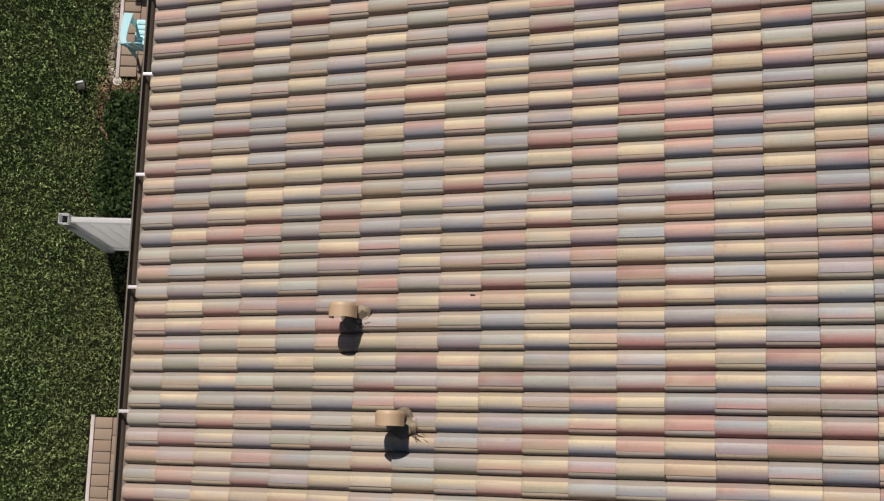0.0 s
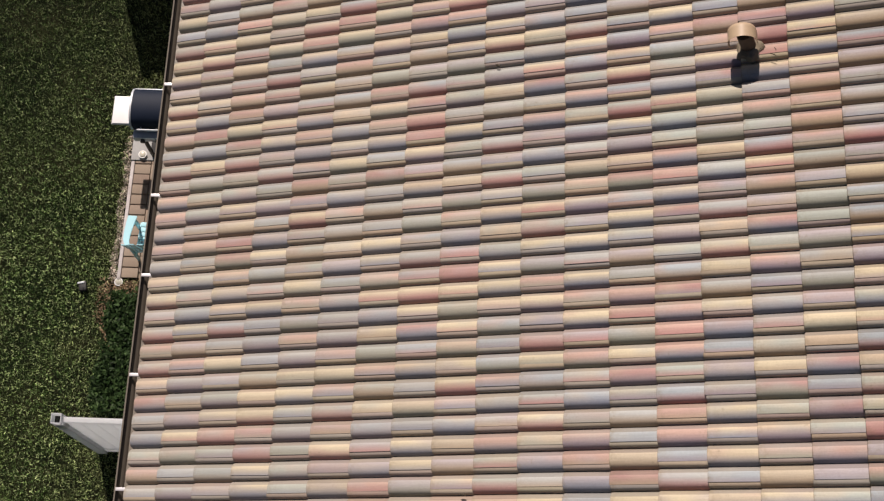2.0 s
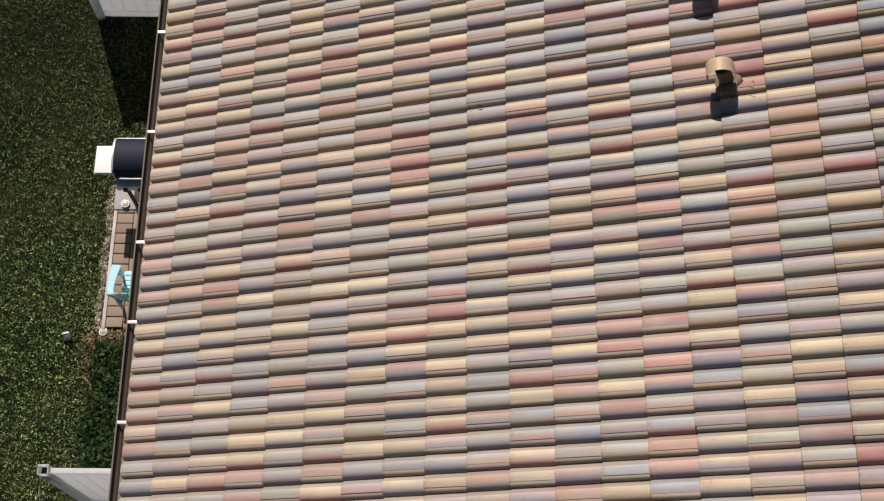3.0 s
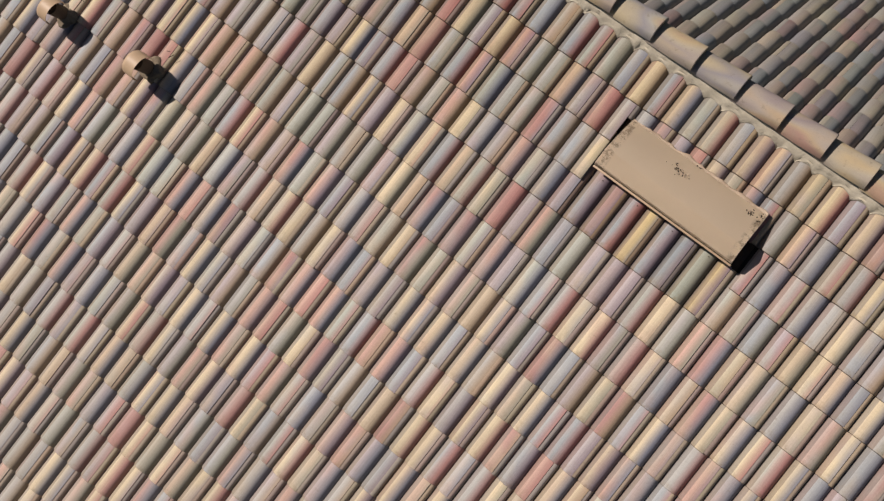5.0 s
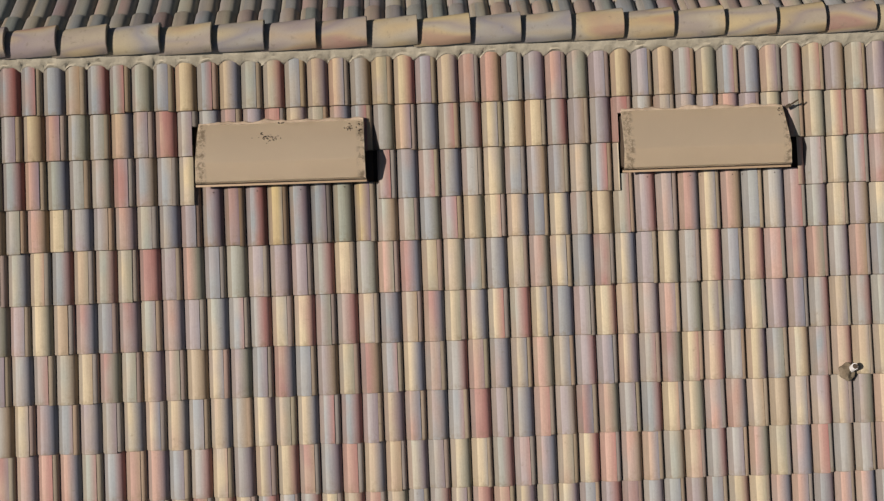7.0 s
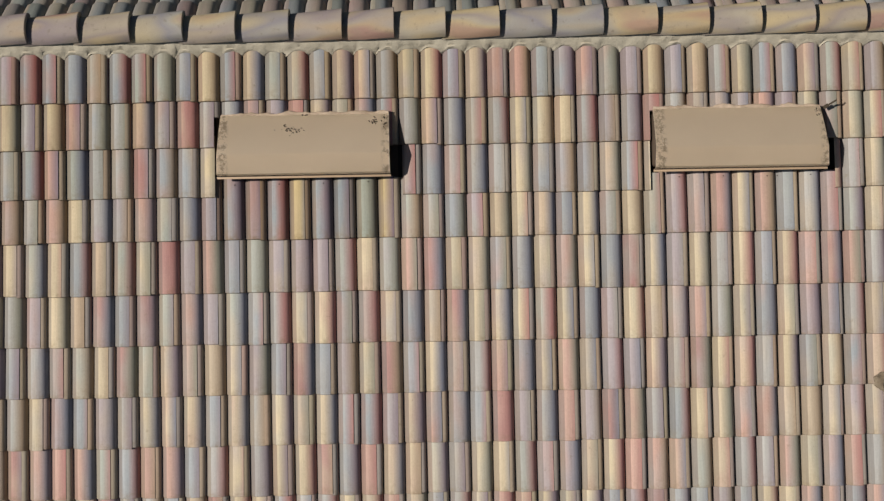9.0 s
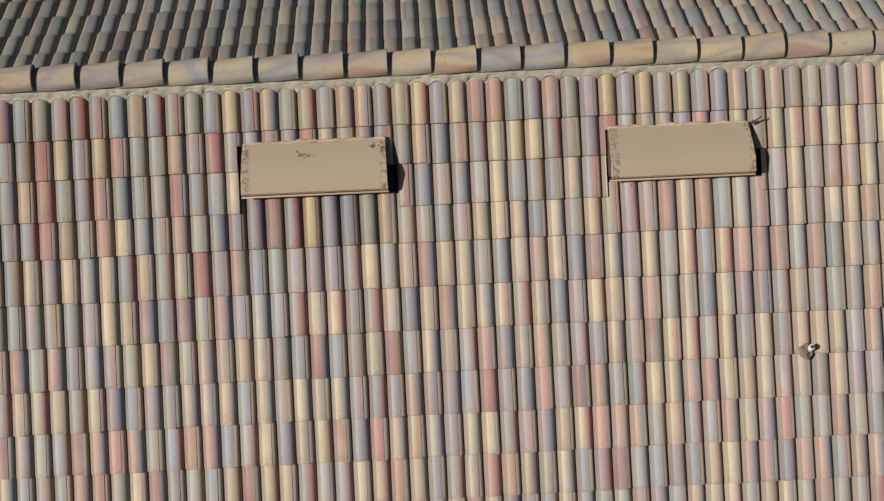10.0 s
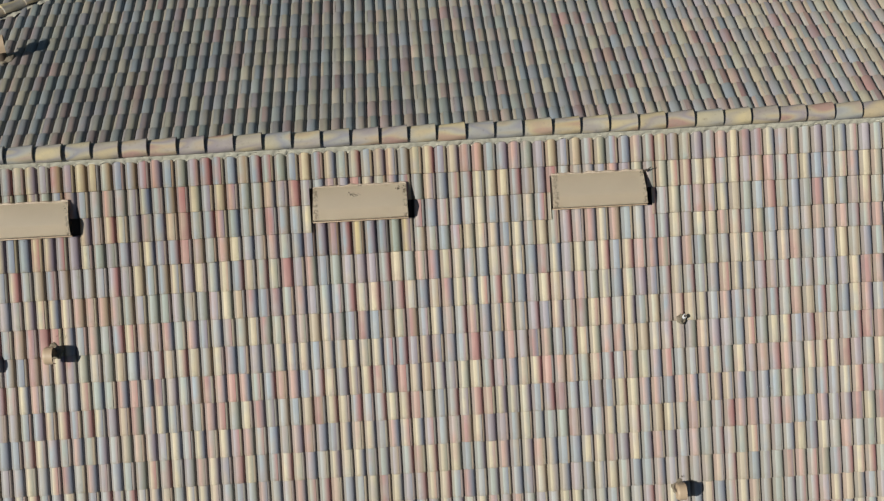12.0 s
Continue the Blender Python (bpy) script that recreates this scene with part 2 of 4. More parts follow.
def hood_material():
    """Tan paint with old sealant smears along both ends."""
    n = Nodes("tan_hood_paint")
    pos = n.position()
    gen = n.add("ShaderNodeTexCoord").outputs["Generated"]
    sep = n.add("ShaderNodeSeparateXYZ")
    n.link(gen, sep.inputs[0])
    col = n.mix(n.math("MULTIPLY", n.grey(n.noise(2.5, pos, 4.0), [(0.35, 0.0), (0.75, 1.0)]), 0.35), (0.695, 0.58, 0.425), (0.615, 0.51, 0.37))
    ends = n.grey(sep.outputs[0], [(0.015, 0.75), (0.05, 1.0), (0.072, 0.0), (0.945, 0.0), (0.975, 1.0)])
    smear = n.grey(n.noise(30.0, pos, 6.0, 0.75), [(0.46, 0.0), (0.56, 1.0)])
    col = n.mix(n.math("MULTIPLY", n.math("MULTIPLY", ends, smear), 0.75), col, (0.20, 0.145, 0.09))
    rim = n.grey(sep.outputs[0], [(0.0, 1.0), (0.012, 0.0), (0.988, 0.0), (1.0, 1.0)])
    col = n.mix(n.math("MULTIPLY", rim, 0.6), col, (0.80, 0.70, 0.56))
    n.bump(n.noise(14.0, pos, 3.0), 0.05, 0.01)
    return n.done(col, 0.5, 0, 0.4)


TAN_HOOD = hood_material()
SEALANT = plain_material("old_sealant", (0.60, 0.48, 0.36), 0.7, 0, 0.45, 55, (0.22, 0.16, 0.10), 0.4, 0.4)
TAN_PIPE = plain_material("weathered_tan_metal", (0.44, 0.325, 0.215), 0.5, 0.0, 0.15, 25, (0.30, 0.21, 0.13), 0.4, 0.05)
# dark brown that puts the shade of slots, throats and mouths into the colour
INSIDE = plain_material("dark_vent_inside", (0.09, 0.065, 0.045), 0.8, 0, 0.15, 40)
DIRT = plain_material("dark_grime", (0.06, 0.045, 0.03), 0.9, 0, 0.3, 80)
BRONZE = plain_material("bronze_painted_aluminium", (0.165, 0.142, 0.115), 0.5, 0.0, 0.15, 30, (0.105, 0.09, 0.07))
SILVER = plain_material("bare_aluminium_strap", (0.62, 0.61, 0.63), 0.4, 0.3, 0.08, 60)


def vinyl_material():
    """White plastic that lets some sunlight through its thin walls."""
    n = Nodes("white_vinyl")
    pos = n.position()
    col = n.mix(n.grey(n.noise(1.6, pos, 4.0), [(0.35, 0.0), (0.8, 0.25)]), (0.85, 0.87, 0.89), (0.66, 0.68, 0.68))
    col = n.mix(0.06, col, n.grey(n.noise(12.0, pos, 4.0), [(0.3, 0.5), (0.7, 1.0)]), "MULTIPLY")
    mat = n.done(col, 0.35, 0.0, 0.4)
    # translucency added to brighten the face turned from the sun
    glow = n.add("ShaderNodeBsdfTranslucent")
    n.link(col, glow.inputs["Color"])
    both = n.add("ShaderNodeMixShader")
    both.inputs[0].default_value = 0.6
    n.link(n.bsdf.outputs[0], both.inputs[1])
    n.link(glow.outputs[0], both.inputs[2])
    n.link(both.outputs[0], n.out.inputs[0])
    return mat


VINYL = vinyl_material()
STUCCO = plain_material("beige_stucco", (0.55, 0.47, 0.36), 0.92, 0, 0.15, 45, None, 0.2, 0.5)
WOODWHITE = plain_material("painted_soffit", (0.6, 0.55, 0.47), 0.7, 0, 0.1, 20)
CHAIR_BLUE = plain_material("sky_blue_painted_wood", (0.36, 0.66, 0.73), 0.45, 0, 0.1, 20, (0.25, 0.52, 0.60))
NAVY = plain_material("navy_enamel", (0.009, 0.015, 0.030), 0.6, 0.0, 0.1, 20, None, 0.15, 0.0)
DULL_STEEL = plain_material("dull_grey_steel", (0.46, 0.49, 0.52), 0.45, 0.2, 0.1, 30)
SLAB = plain_material("grey_slab_concrete", (0.40, 0.40, 0.39), 0.88, 0, 0.25, 40, (0.30, 0.29, 0.27), 0.25, 0.4)
WHITE_METAL = plain_material("white_enamel_steel", (0.78, 0.78, 0.77), 0.4, 0, 0.06, 20)
GREY_TANK = plain_material("grey_painted_steel", (0.56, 0.565, 0.56), 0.6, 0, 0.2, 25, None, 0.25)
PLASTIC_BLACK = plain_material("black_plastic", (0.02, 0.02, 0.02), 0.5, 0, 0.1, 30)
GLOBE = plain_material("frosted_white_lens", (0.50, 0.48, 0.40), 0.3, 0, 0.08, 40)


def paver_material():
    n = Nodes("concrete_paver")
    rnd = n.add("ShaderNodeObjectInfo").outputs["Random"]
    pos = n.position()
    col = n.ramp(rnd, [(0.0, (0.30, 0.235, 0.18)), (0.4, (0.36, 0.29, 0.225)), (0.75, (0.27, 0.205, 0.165)), (1.0, (0.34, 0.255, 0.19))])
    col = n.mix(n.math("MULTIPLY", n.noise(6.0, pos, 5.0), 0.4), col, (0.22, 0.17, 0.13))
    grain = n.noise(150.0, pos, 3.0, 0.7)
    col = n.mix(0.3, col, n.grey(grain, [(0.3, 0.45), (0.7, 1.0)]), "MULTIPLY")
    n.bump(grain, 0.4, 0.004)
    return n.done(col, 0.9, 0, 0.25)


PAVER = paver_material()
EDGING = plain_material("pale_edging_concrete", (0.58, 0.545, 0.535), 0.85, 0, 0.3, 40, (0.36, 0.31, 0.28), 0.25, 0.4)
SANDY = plain_material("sandy_soil", (0.38, 0.31, 0.24), 0.95, 0, 0.35, 60, (0.16, 0.12, 0.08), 0.2, 0.6)


def ground_material():
    n = Nodes("lawn_thatch")
    pos = n.position()
    a = n.noise(1.3, pos, 5.0)
    b = n.noise(45.0, pos, 5.0, 0.7)
    # near-black tones put the shade between blades into the thatch colour
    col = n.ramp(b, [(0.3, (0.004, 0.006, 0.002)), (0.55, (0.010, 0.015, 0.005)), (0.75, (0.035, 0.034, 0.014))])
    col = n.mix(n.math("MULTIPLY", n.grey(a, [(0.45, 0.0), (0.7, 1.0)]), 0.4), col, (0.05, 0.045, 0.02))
    sep = n.add("ShaderNodeSeparateXYZ")
    n.link(pos, sep.inputs[0])
    away = n.math("MAXIMUM", n.math("ABSOLUTE", n.math("MULTIPLY", n.math("SUBTRACT", sep.outputs[0], -0.6), 0.62)), n.math("ABSOLUTE", n.math("SUBTRACT", sep.outputs[1], 0.0)))
    turf = n.ramp(n.noise(14.0, pos, 6.0, 0.7), [(0.3, (0.010, 0.020, 0.005)), (0.55, (0.030, 0.050, 0.014)), (0.8, (0.085, 0.100, 0.038))])
    col = n.mix(n.grey(n.math("MULTIPLY", away, 0.1), [(0.375, 0.0), (0.405, 1.0)]), col, turf)
    n.bump(b, 0.8, 0.03)
    return n.done(col, 0.95, 0, 0.15)


GROUND = ground_material()


def blade_material(name, stops, rough=0.5, dry=0.22):
    n = Nodes(name)
    rnd = n.add("ShaderNodeNewGeometry").outputs["Random Per Island"]
    pos = n.position()
    patch = n.noise(1.1, pos, 4.0)
    col = n.ramp(rnd, stops)
    # noise darkens and brightens clumps, painting in the shade between them
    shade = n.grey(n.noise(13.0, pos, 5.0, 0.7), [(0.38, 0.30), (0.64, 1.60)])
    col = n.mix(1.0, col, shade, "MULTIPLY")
    col = n.mix(n.math("MULTIPLY", n.grey(patch, [(0.46, 0.0), (0.66, 1.0)]), dry), col, (0.20, 0.25, 0.09))
    if dry:
        # lush dark turf further out, drier and paler turf nearer the beds
        sep = n.add("ShaderNodeSeparateXYZ")
        n.link(pos, sep.inputs[0])
        run = n.math("ADD", n.math("ADD", sep.outputs[0], n.math("MULTIPLY", sep.outputs[1], 0.9)), n.math("MULTIPLY", n.noise(0.8, pos, 3.0), 2.0))
        lush = n.grey(n.math("MULTIPLY", n.math("ADD", run, 7.0), 0.125), [(0.18, 0.62), (0.62, 1.25)])
        col = n.mix(1.0, col, n.vec(lush, lush, lush), "MULTIPLY")
        strip = n.math("ADD", sep.outputs[1], n.math("MULTIPLY", n.noise(2.2, pos, 4.0), 1.5))
        thin = n.math("MULTIPLY", n.grey(n.math("MULTIPLY", n.math("ADD", strip, 2.0), 0.5), [(0.45, 0.0), (0.80, 1.0)]), rnd)
        col = n.mix(n.math("MULTIPLY", thin, 0.40), col, (0.34, 0.32, 0.16))
    return n.done(col, rough, 0, 0.08)


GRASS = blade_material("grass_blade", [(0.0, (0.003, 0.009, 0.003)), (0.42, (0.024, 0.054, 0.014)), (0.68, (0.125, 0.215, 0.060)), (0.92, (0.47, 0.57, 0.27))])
LEAF = blade_material("shrub_leaf", [(0.0, (0.010, 0.022, 0.007)), (0.6, (0.022, 0.045, 0.014)), (1.0, (0.05, 0.085, 0.03))], 0.5, 0.0)
LITTER = blade_material("dry_leaf_litter", [(0.0, (0.10, 0.065, 0.035)), (0.5, (0.22, 0.15, 0.09)), (1.0, (0.36, 0.27, 0.18))], 0.8, 0.0)

GRIT = blade_material("pale_gravel", [(0.0, (0.22, 0.17, 0.13)), (0.5, (0.42, 0.36, 0.29)), (1.0, (0.62, 0.56, 0.48))], 0.85, 0.0)


# ---- geometry helpers ----
ROOF = Matrix.Translation((0, 0, EAVE)) @ Matrix.Rotation(SLOPE, 4, "X")     # x along eave, y up the slope, z off the roof
RIDGE_Y = 8.02
APEX = ROOF @ Vector((0, RIDGE_Y, 0))
FAR_SLOPE = radians(34.0)           # the far side falls more steeply
FAR = Matrix.Translation(APEX) @ Matrix.Rotation(math.pi, 4, "Z") @ Matrix.Rotation(FAR_SLOPE, 4, "X")
UPRIGHT = Matrix.Rotation(-SLOPE, 4, "X")
FAR_LEN = 5.6
EAVE_FAR = APEX.z - FAR_LEN * math.sin(FAR_SLOPE)


def mesh_of(name, verts, faces, mat, uvs=None, smooth_angle=None):
    me = bpy.data.meshes.new(name)
    me.from_pydata([tuple(p) for p in verts], [], [tuple(f) for f in faces])
    if uvs is not None:
        layer = me.uv_layers.new(name="UVMap")
        idx = np.empty(len(me.loops), dtype=np.int32)
        me.loops.foreach_get("vertex_index", idx)
        layer.data.foreach_set("uv", np.asarray(uvs, dtype=np.float32)[idx].ravel())
    if smooth_angle is not None:
        me.polygons.foreach_set("use_smooth", [True] * len(me.polygons))
        me.set_sharp_from_angle(angle=radians(smooth_angle))
    me.materials.append(mat)
    me.update()
    return me


def finish(bm, name, mat, smooth_angle=35):
    bmesh.ops.recalc_face_normals(bm, faces=bm.faces)
    me = bpy.data.meshes.new(name)
    bm.to_mesh(me)
    bm.free()
    me.polygons.foreach_set("use_smooth", [True] * len(me.polygons))
    me.set_sharp_from_angle(angle=radians(smooth_angle))
    me.materials.append(mat)
    return me


def part(name, bm, mat, parent=None, label="", m=None):
    """One mesh object from a bmesh (or a ready mesh), under a thing or a part."""
    me = bm if isinstance(bm, bpy.types.Mesh) else finish(bm, name, mat)
    ob = new(name, me)
    if parent is not None:
        ob.parent = parent
    if m is not None:
        ob.matrix_basis = m
    if label:
        ob["label"] = label
    return ob


def thing(name, m, label, category, group="", kind=""):
    ob = new(name)
    ob.empty_display_size = 0.1
    ob.matrix_basis = m
    return tagged(ob, label, category, group, kind)


def box(bm, x0, x1, y0, y1, z0, z1, bevel=0.0):
    """A box, with its edges rounded off."""
    made = bmesh.ops.create_cube(bm, size=1.0, matrix=Matrix.Translation(((x0 + x1) / 2, (y0 + y1) / 2, (z0 + z1) / 2)) @ Matrix.Diagonal((x1 - x0, y1 - y0, z1 - z0, 1)))
    if bevel:
        edges = list({e for v in made["verts"] for e in v.link_edges})
        bmesh.ops.bevel(bm, geom=edges, offset=bevel, segments=2, affect="EDGES", profile=0.6)
    return bm


def boxed(x0, x1, y0, y1, z0, z1, bevel=0.0):
    return box(bmesh.new(), x0, x1, y0, y1, z0, z1, bevel)


def rod(bm, a, b, r, seg=10, r2=None):
    a, b = Vector(a), Vector(b)
    d = b - a
    m = Matrix.Translation((a + b) / 2) @ d.to_track_quat("Z", "Y").to_matrix().to_4x4()
    bmesh.ops.create_cone(bm, cap_ends=True, segments=seg, radius1=r, radius2=r if r2 is None else r2, depth=d.length, matrix=m)
    return bm


def extrude_profile(points, x0, x1, closed=True):
    """A bmesh: a profile in (y, z) drawn out along x."""
    bm = bmesh.new()
    a = [bm.verts.new((x0, y, z)) for y, z in points]
    b = [bm.verts.new((x1, y, z)) for y, z in points]
    k = len(points)
    for i in range(k if closed else k - 1):
        bm.faces.new((a[i], a[(i + 1) % k], b[(i + 1) % k], b[i]))
    if closed:
        bm.faces.new(a[::-1])
        bm.faces.new(b)
    return bm


# ---- tile shape ----
HUMP = [(0.0, -0.008), (0.045, 0.010), (0.12, 0.0275), (0.21, 0.0405), (0.33, 0.0492), (0.47, 0.0520), (0.60, 0.0512), (0.72, 0.0475), (0.82, 0.0400), (0.90, 0.0275), (0.955, 0.010)]
HUMP_JOINT = HUMP[:6] + [(0.60, 0.0516), (0.72, 0.0503), (0.80, 0.0482), (0.88, 0.0440), (0.94, 0.0330), (0.975, 0.012)]    # the roll that carries the side lap
RISE = 0.030
TILE_LEN = 0.43
BED = -0.045                       # how far the tiles' underside lies below the roof's reference plane
JOINT = 0.72


def hump(u, prof=HUMP):
    u -= math.floor(u)
    return float(np.interp(u, [p[0] for p in prof] + [1.0], [p[1] for p in prof] + [prof[0][1]]))


def lapped(u):
    return hump(u, HUMP if 0 <= u < 1 else HUMP_JOINT)


def tile_shape(length=TILE_LEN, lo=-1.0, hi=2.0):
    """Vertices, faces and uv of one two-roll interlocking tile, or of the piece of it that was cut between lo and hi
    rolls; its first valley lies at x = 0, its nose at y = 0."""
    us = [JOINT - 1.0, -0.20, -0.12, -0.065] + [p[0] for p in HUMP] + [1 + p[0] for p in HUMP_JOINT if p[0] <= JOINT]
    us = sorted({u for u in us if lo <= u <= hi} | ({lo} if lo > us[0] else set()) | ({hi} if hi < us[-1] else set()))
    top = []
    for u in us:
        drop = 0.0035 if u < -0.05 else 0.0
        top.append((u * PITCH, lapped(u) - drop))
    top.append((us[-1] * PITCH + 0.001, lapped(us[-1]) - 0.010))
    us = us + [us[-1]]
    k = len(top)
    verts, uvs, faces = [], [], []
    for y, base, v in ((-0.004, RISE - 0.024, 0.0), (0.0, RISE - 0.003, 0.0), (0.006, RISE, 0.02), (length, RISE * (1 - length / CRS), 1.0)):
        for (x, z), u in zip(top, us):
            verts.append((x, y, z + base))
            uvs.append((u + 4 if u < 0 else u, v))
    for r in range(3):
        for i in range(k - 1):
            faces.append((r * k + i, r * k + i + 1, (r + 1) * k + i + 1, (r + 1) * k + i))
    return np.array(verts), faces, np.array(uvs)


TV, TF, TU = tile_shape()
TF_NP = np.array(TF)


def tile_field(name, spots, mat):
    """Many tiles in one mesh; spots are (x, y, turn, lift)."""
    k = len(TV)
    verts = np.empty((len(spots) * k, 3))
    for a, (x, y, turn, lift) in enumerate(spots):
        c, s = math.cos(turn), math.sin(turn)
        verts[a * k:(a + 1) * k, 0] = TV[:, 0] * c - TV[:, 1] * s + x
        verts[a * k:(a + 1) * k, 1] = TV[:, 0] * s + TV[:, 1] * c + y
        verts[a * k:(a + 1) * k, 2] = TV[:, 2] + lift
    faces = (TF_NP[None] + (np.arange(len(spots)) * k)[:, None, None]).reshape(-1, 4)
    return mesh_of(name, verts, faces.tolist(), mat, np.tile(TU, (len(spots), 1)), 38)


# ---- ground and lawn ----
def build_ground():
    bm = bmesh.new()
    bmesh.ops.create_grid(bm, x_segments=24, y_segments=24, size=600)
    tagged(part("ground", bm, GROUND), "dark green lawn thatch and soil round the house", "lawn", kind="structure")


def strew(name, count, area, size, mat, label, category, lean=1.1, keep=None, z0=0.0, height=0.03, seed=1, rise=0.1):
    """Many small blades or leaves, lying about; one object of stuff."""
    rng = np.random.default_rng(seed)
    x = rng.uniform(area[0], area[1], count)
    y = rng.uniform(area[2], area[3], count)
    if keep is not None:
        ok = keep(x, y, rng)
        x, y = x[ok], y[ok]
    k = len(x)
    yaw = rng.uniform(0, 2 * math.pi, k)
    length = size[0] * rng.uniform(0.6, 1.4, k)
    width = size[1] * rng.uniform(0.6, 1.3, k)
    tilt = rng.uniform(rise, lean, k)
    z = z0 + rng.uniform(0, 1, k) ** 1.5 * height
    d = np.stack([np.cos(yaw) * np.cos(tilt), np.sin(yaw) * np.cos(tilt), np.sin(tilt)], 1)
    roll = rng.uniform(-0.6, 0.6, k)
    side = np.stack([-np.sin(yaw) * np.cos(roll), np.cos(yaw) * np.cos(roll), np.sin(roll)], 1) * width[:, None] / 2
    o = np.stack([x, y, z], 1)
    mid = o + d * length[:, None] * 0.55
    tip = o + d * length[:, None] * np.array([1, 1, 0.8])
    verts = np.stack([o - side * 0.6, o + side * 0.6, mid + side, tip, mid - side], 1).reshape(-1, 3)
    base = np.arange(k)[:, None] * 5
    faces = (base + np.array([[0, 1, 2, 3, 4]])).tolist()
    ob = new(name, mesh_of(name, verts, faces, mat))
    return tagged(ob, label, category, kind="stuff")


PATIO = [(-2.52, -0.66, -1.17), (3.28, 6.2, -1.15)]


def on_lawn(x, y, rng):
    ok = np.ones(len(x), bool)
    for x0, x1, y0 in PATIO:
        ok &= ~((x > x0 - 0.02) & (x < x1 + 0.02) & (y > y0 - 0.07 + 0.02 * np.sin(x * 23)))
    bed = (x > -0.62) & (x < 0.95) & (y > -1.32 + 0.02 * np.sin(x * 9))
    ok &= ~(bed & (rng.uniform(0, 1, len(x)) < 0.8))
    path = np.abs(y + 1.27 - 0.05 * np.sin(x * 5)) < 0.07
    ok &= ~(path & (x > -0.75) & (x < 0.35) & (rng.uniform(0, 1, len(x)) < 0.75))
    return ok


def build_lawn():
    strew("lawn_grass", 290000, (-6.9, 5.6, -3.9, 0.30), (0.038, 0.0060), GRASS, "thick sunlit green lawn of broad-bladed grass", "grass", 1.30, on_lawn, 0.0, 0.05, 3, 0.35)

    def bed(x, y, rng):
        return (y > -1.27 + 0.05 * np.sin(x * 7) + 0.10 * (0.3 - x) * (x < 0.3))
    strew("ground_cover", 17000, (-0.44, 1.0, -1.36, 0.3), (0.055, 0.024), LEAF, "dense dark green leafy ground cover beside the house", "ground cover", 0.9, bed, 0.0, 0.30, 5)

    def trail(x, y, rng):
        wide = 0.10 * rng.uniform(0.3, 1.3, len(x)) * np.clip(1.0 - 1.6 * x, 0.6, 1.8)
        return (np.abs(y + 1.22 - 0.05 * np.sin(x * 5)) < wide) | ((x < -0.40) & (y > -1.25))
    strew("leaf_litter", 7000, (-0.66, 0.40, -1.45, 0.2), (0.030, 0.015), LITTER, "brown dry leaf litter along the bed's edge", "leaf litter", 0.5, trail, 0.004, 0.02, 7)

    def edging(x, y, rng):
        return np.abs(y + 1.262 - 0.015 * np.sin(x * 9)) < 0.045 * rng.uniform(0.2, 1.2, len(x))
    strew("gravel", 3000, (-2.5, -0.60, -1.34, -1.20), (0.018, 0.013), GRIT, "pale gravel and dry bits along the pavers' edge", "gravel", 0.4, edging, 0.012, 0.035, 9)


# ---- house shell under the roof ----
X_WEST, X_EAST = -6.6, 13.9
Y_FAR = APEX.y + FAR_LEN * math.cos(FAR_SLOPE)


def build_shell():
    wall_y = 0.42
    top = EAVE - 0.10
    part_walls = (("wall_south", X_WEST + 0.3, X_EAST - 0.3, wall_y, wall_y + 0.2), ("wall_north", X_WEST + 0.3, X_EAST - 0.3, Y_FAR - wall_y - 0.2, Y_FAR - wall_y))
    for name, x0, x1, y0, y1 in part_walls:
        tagged(part(name, boxed(x0, x1, y0, y1, 0, top if y0 < 1 else EAVE_FAR - 0.10, 0.006), STUCCO), "beige stucco outer wall under the eave", "wall", kind="structure")
    for name, x0 in (("wall_west", X_WEST + 0.1), ("wall_east", X_EAST - 0.3)):
        bm = bmesh.new()
        prof = [(wall_y, 0), (Y_FAR - wall_y, 0), (Y_FAR - wall_y, EAVE_FAR - 0.10), (APEX.y, APEX.z - 0.22), (wall_y, top)]
        a = [bm.verts.new((x0, y, z)) for y, z in prof]
        b = [bm.verts.new((x0 + 0.2, y, z)) for y, z in prof]
        bm.faces.new(a[::-1])
        bm.faces.new(b)
        for i in range(5):
            bm.faces.new((a[i], a[(i + 1) % 5], b[(i + 1) % 5], b[i]))
        tagged(part(name, bm, STUCCO), "beige stucco gable end wall", "wall", kind="structure")
    for name, y0, y1 in (("soffit_south", 0.082, wall_y - 0.004), ("soffit_north", Y_FAR - wall_y + 0.004, Y_FAR - 0.085)):
        tagged(part(name, boxed(X_WEST, X_EAST, y0, y1, (EAVE if y0 < 1 else EAVE_FAR) - 0.20, (EAVE if y0 < 1 else EAVE_FAR) - 0.17), WOODWHITE), "pale painted soffit under the eave", "soffit", kind="structure")
    for name, y0 in (("fascia_south", 0.054), ("fascia_north", Y_FAR - 0.08)):
        tagged(part(name, boxed(X_WEST, X_EAST, y0, y0 + 0.026, (EAVE if y0 < 1 else EAVE_FAR) - 0.21, (EAVE if y0 < 1 else EAVE_FAR) - 0.035), BRONZE), "dark bronze fascia board along the eave", "fascia", kind="structure")


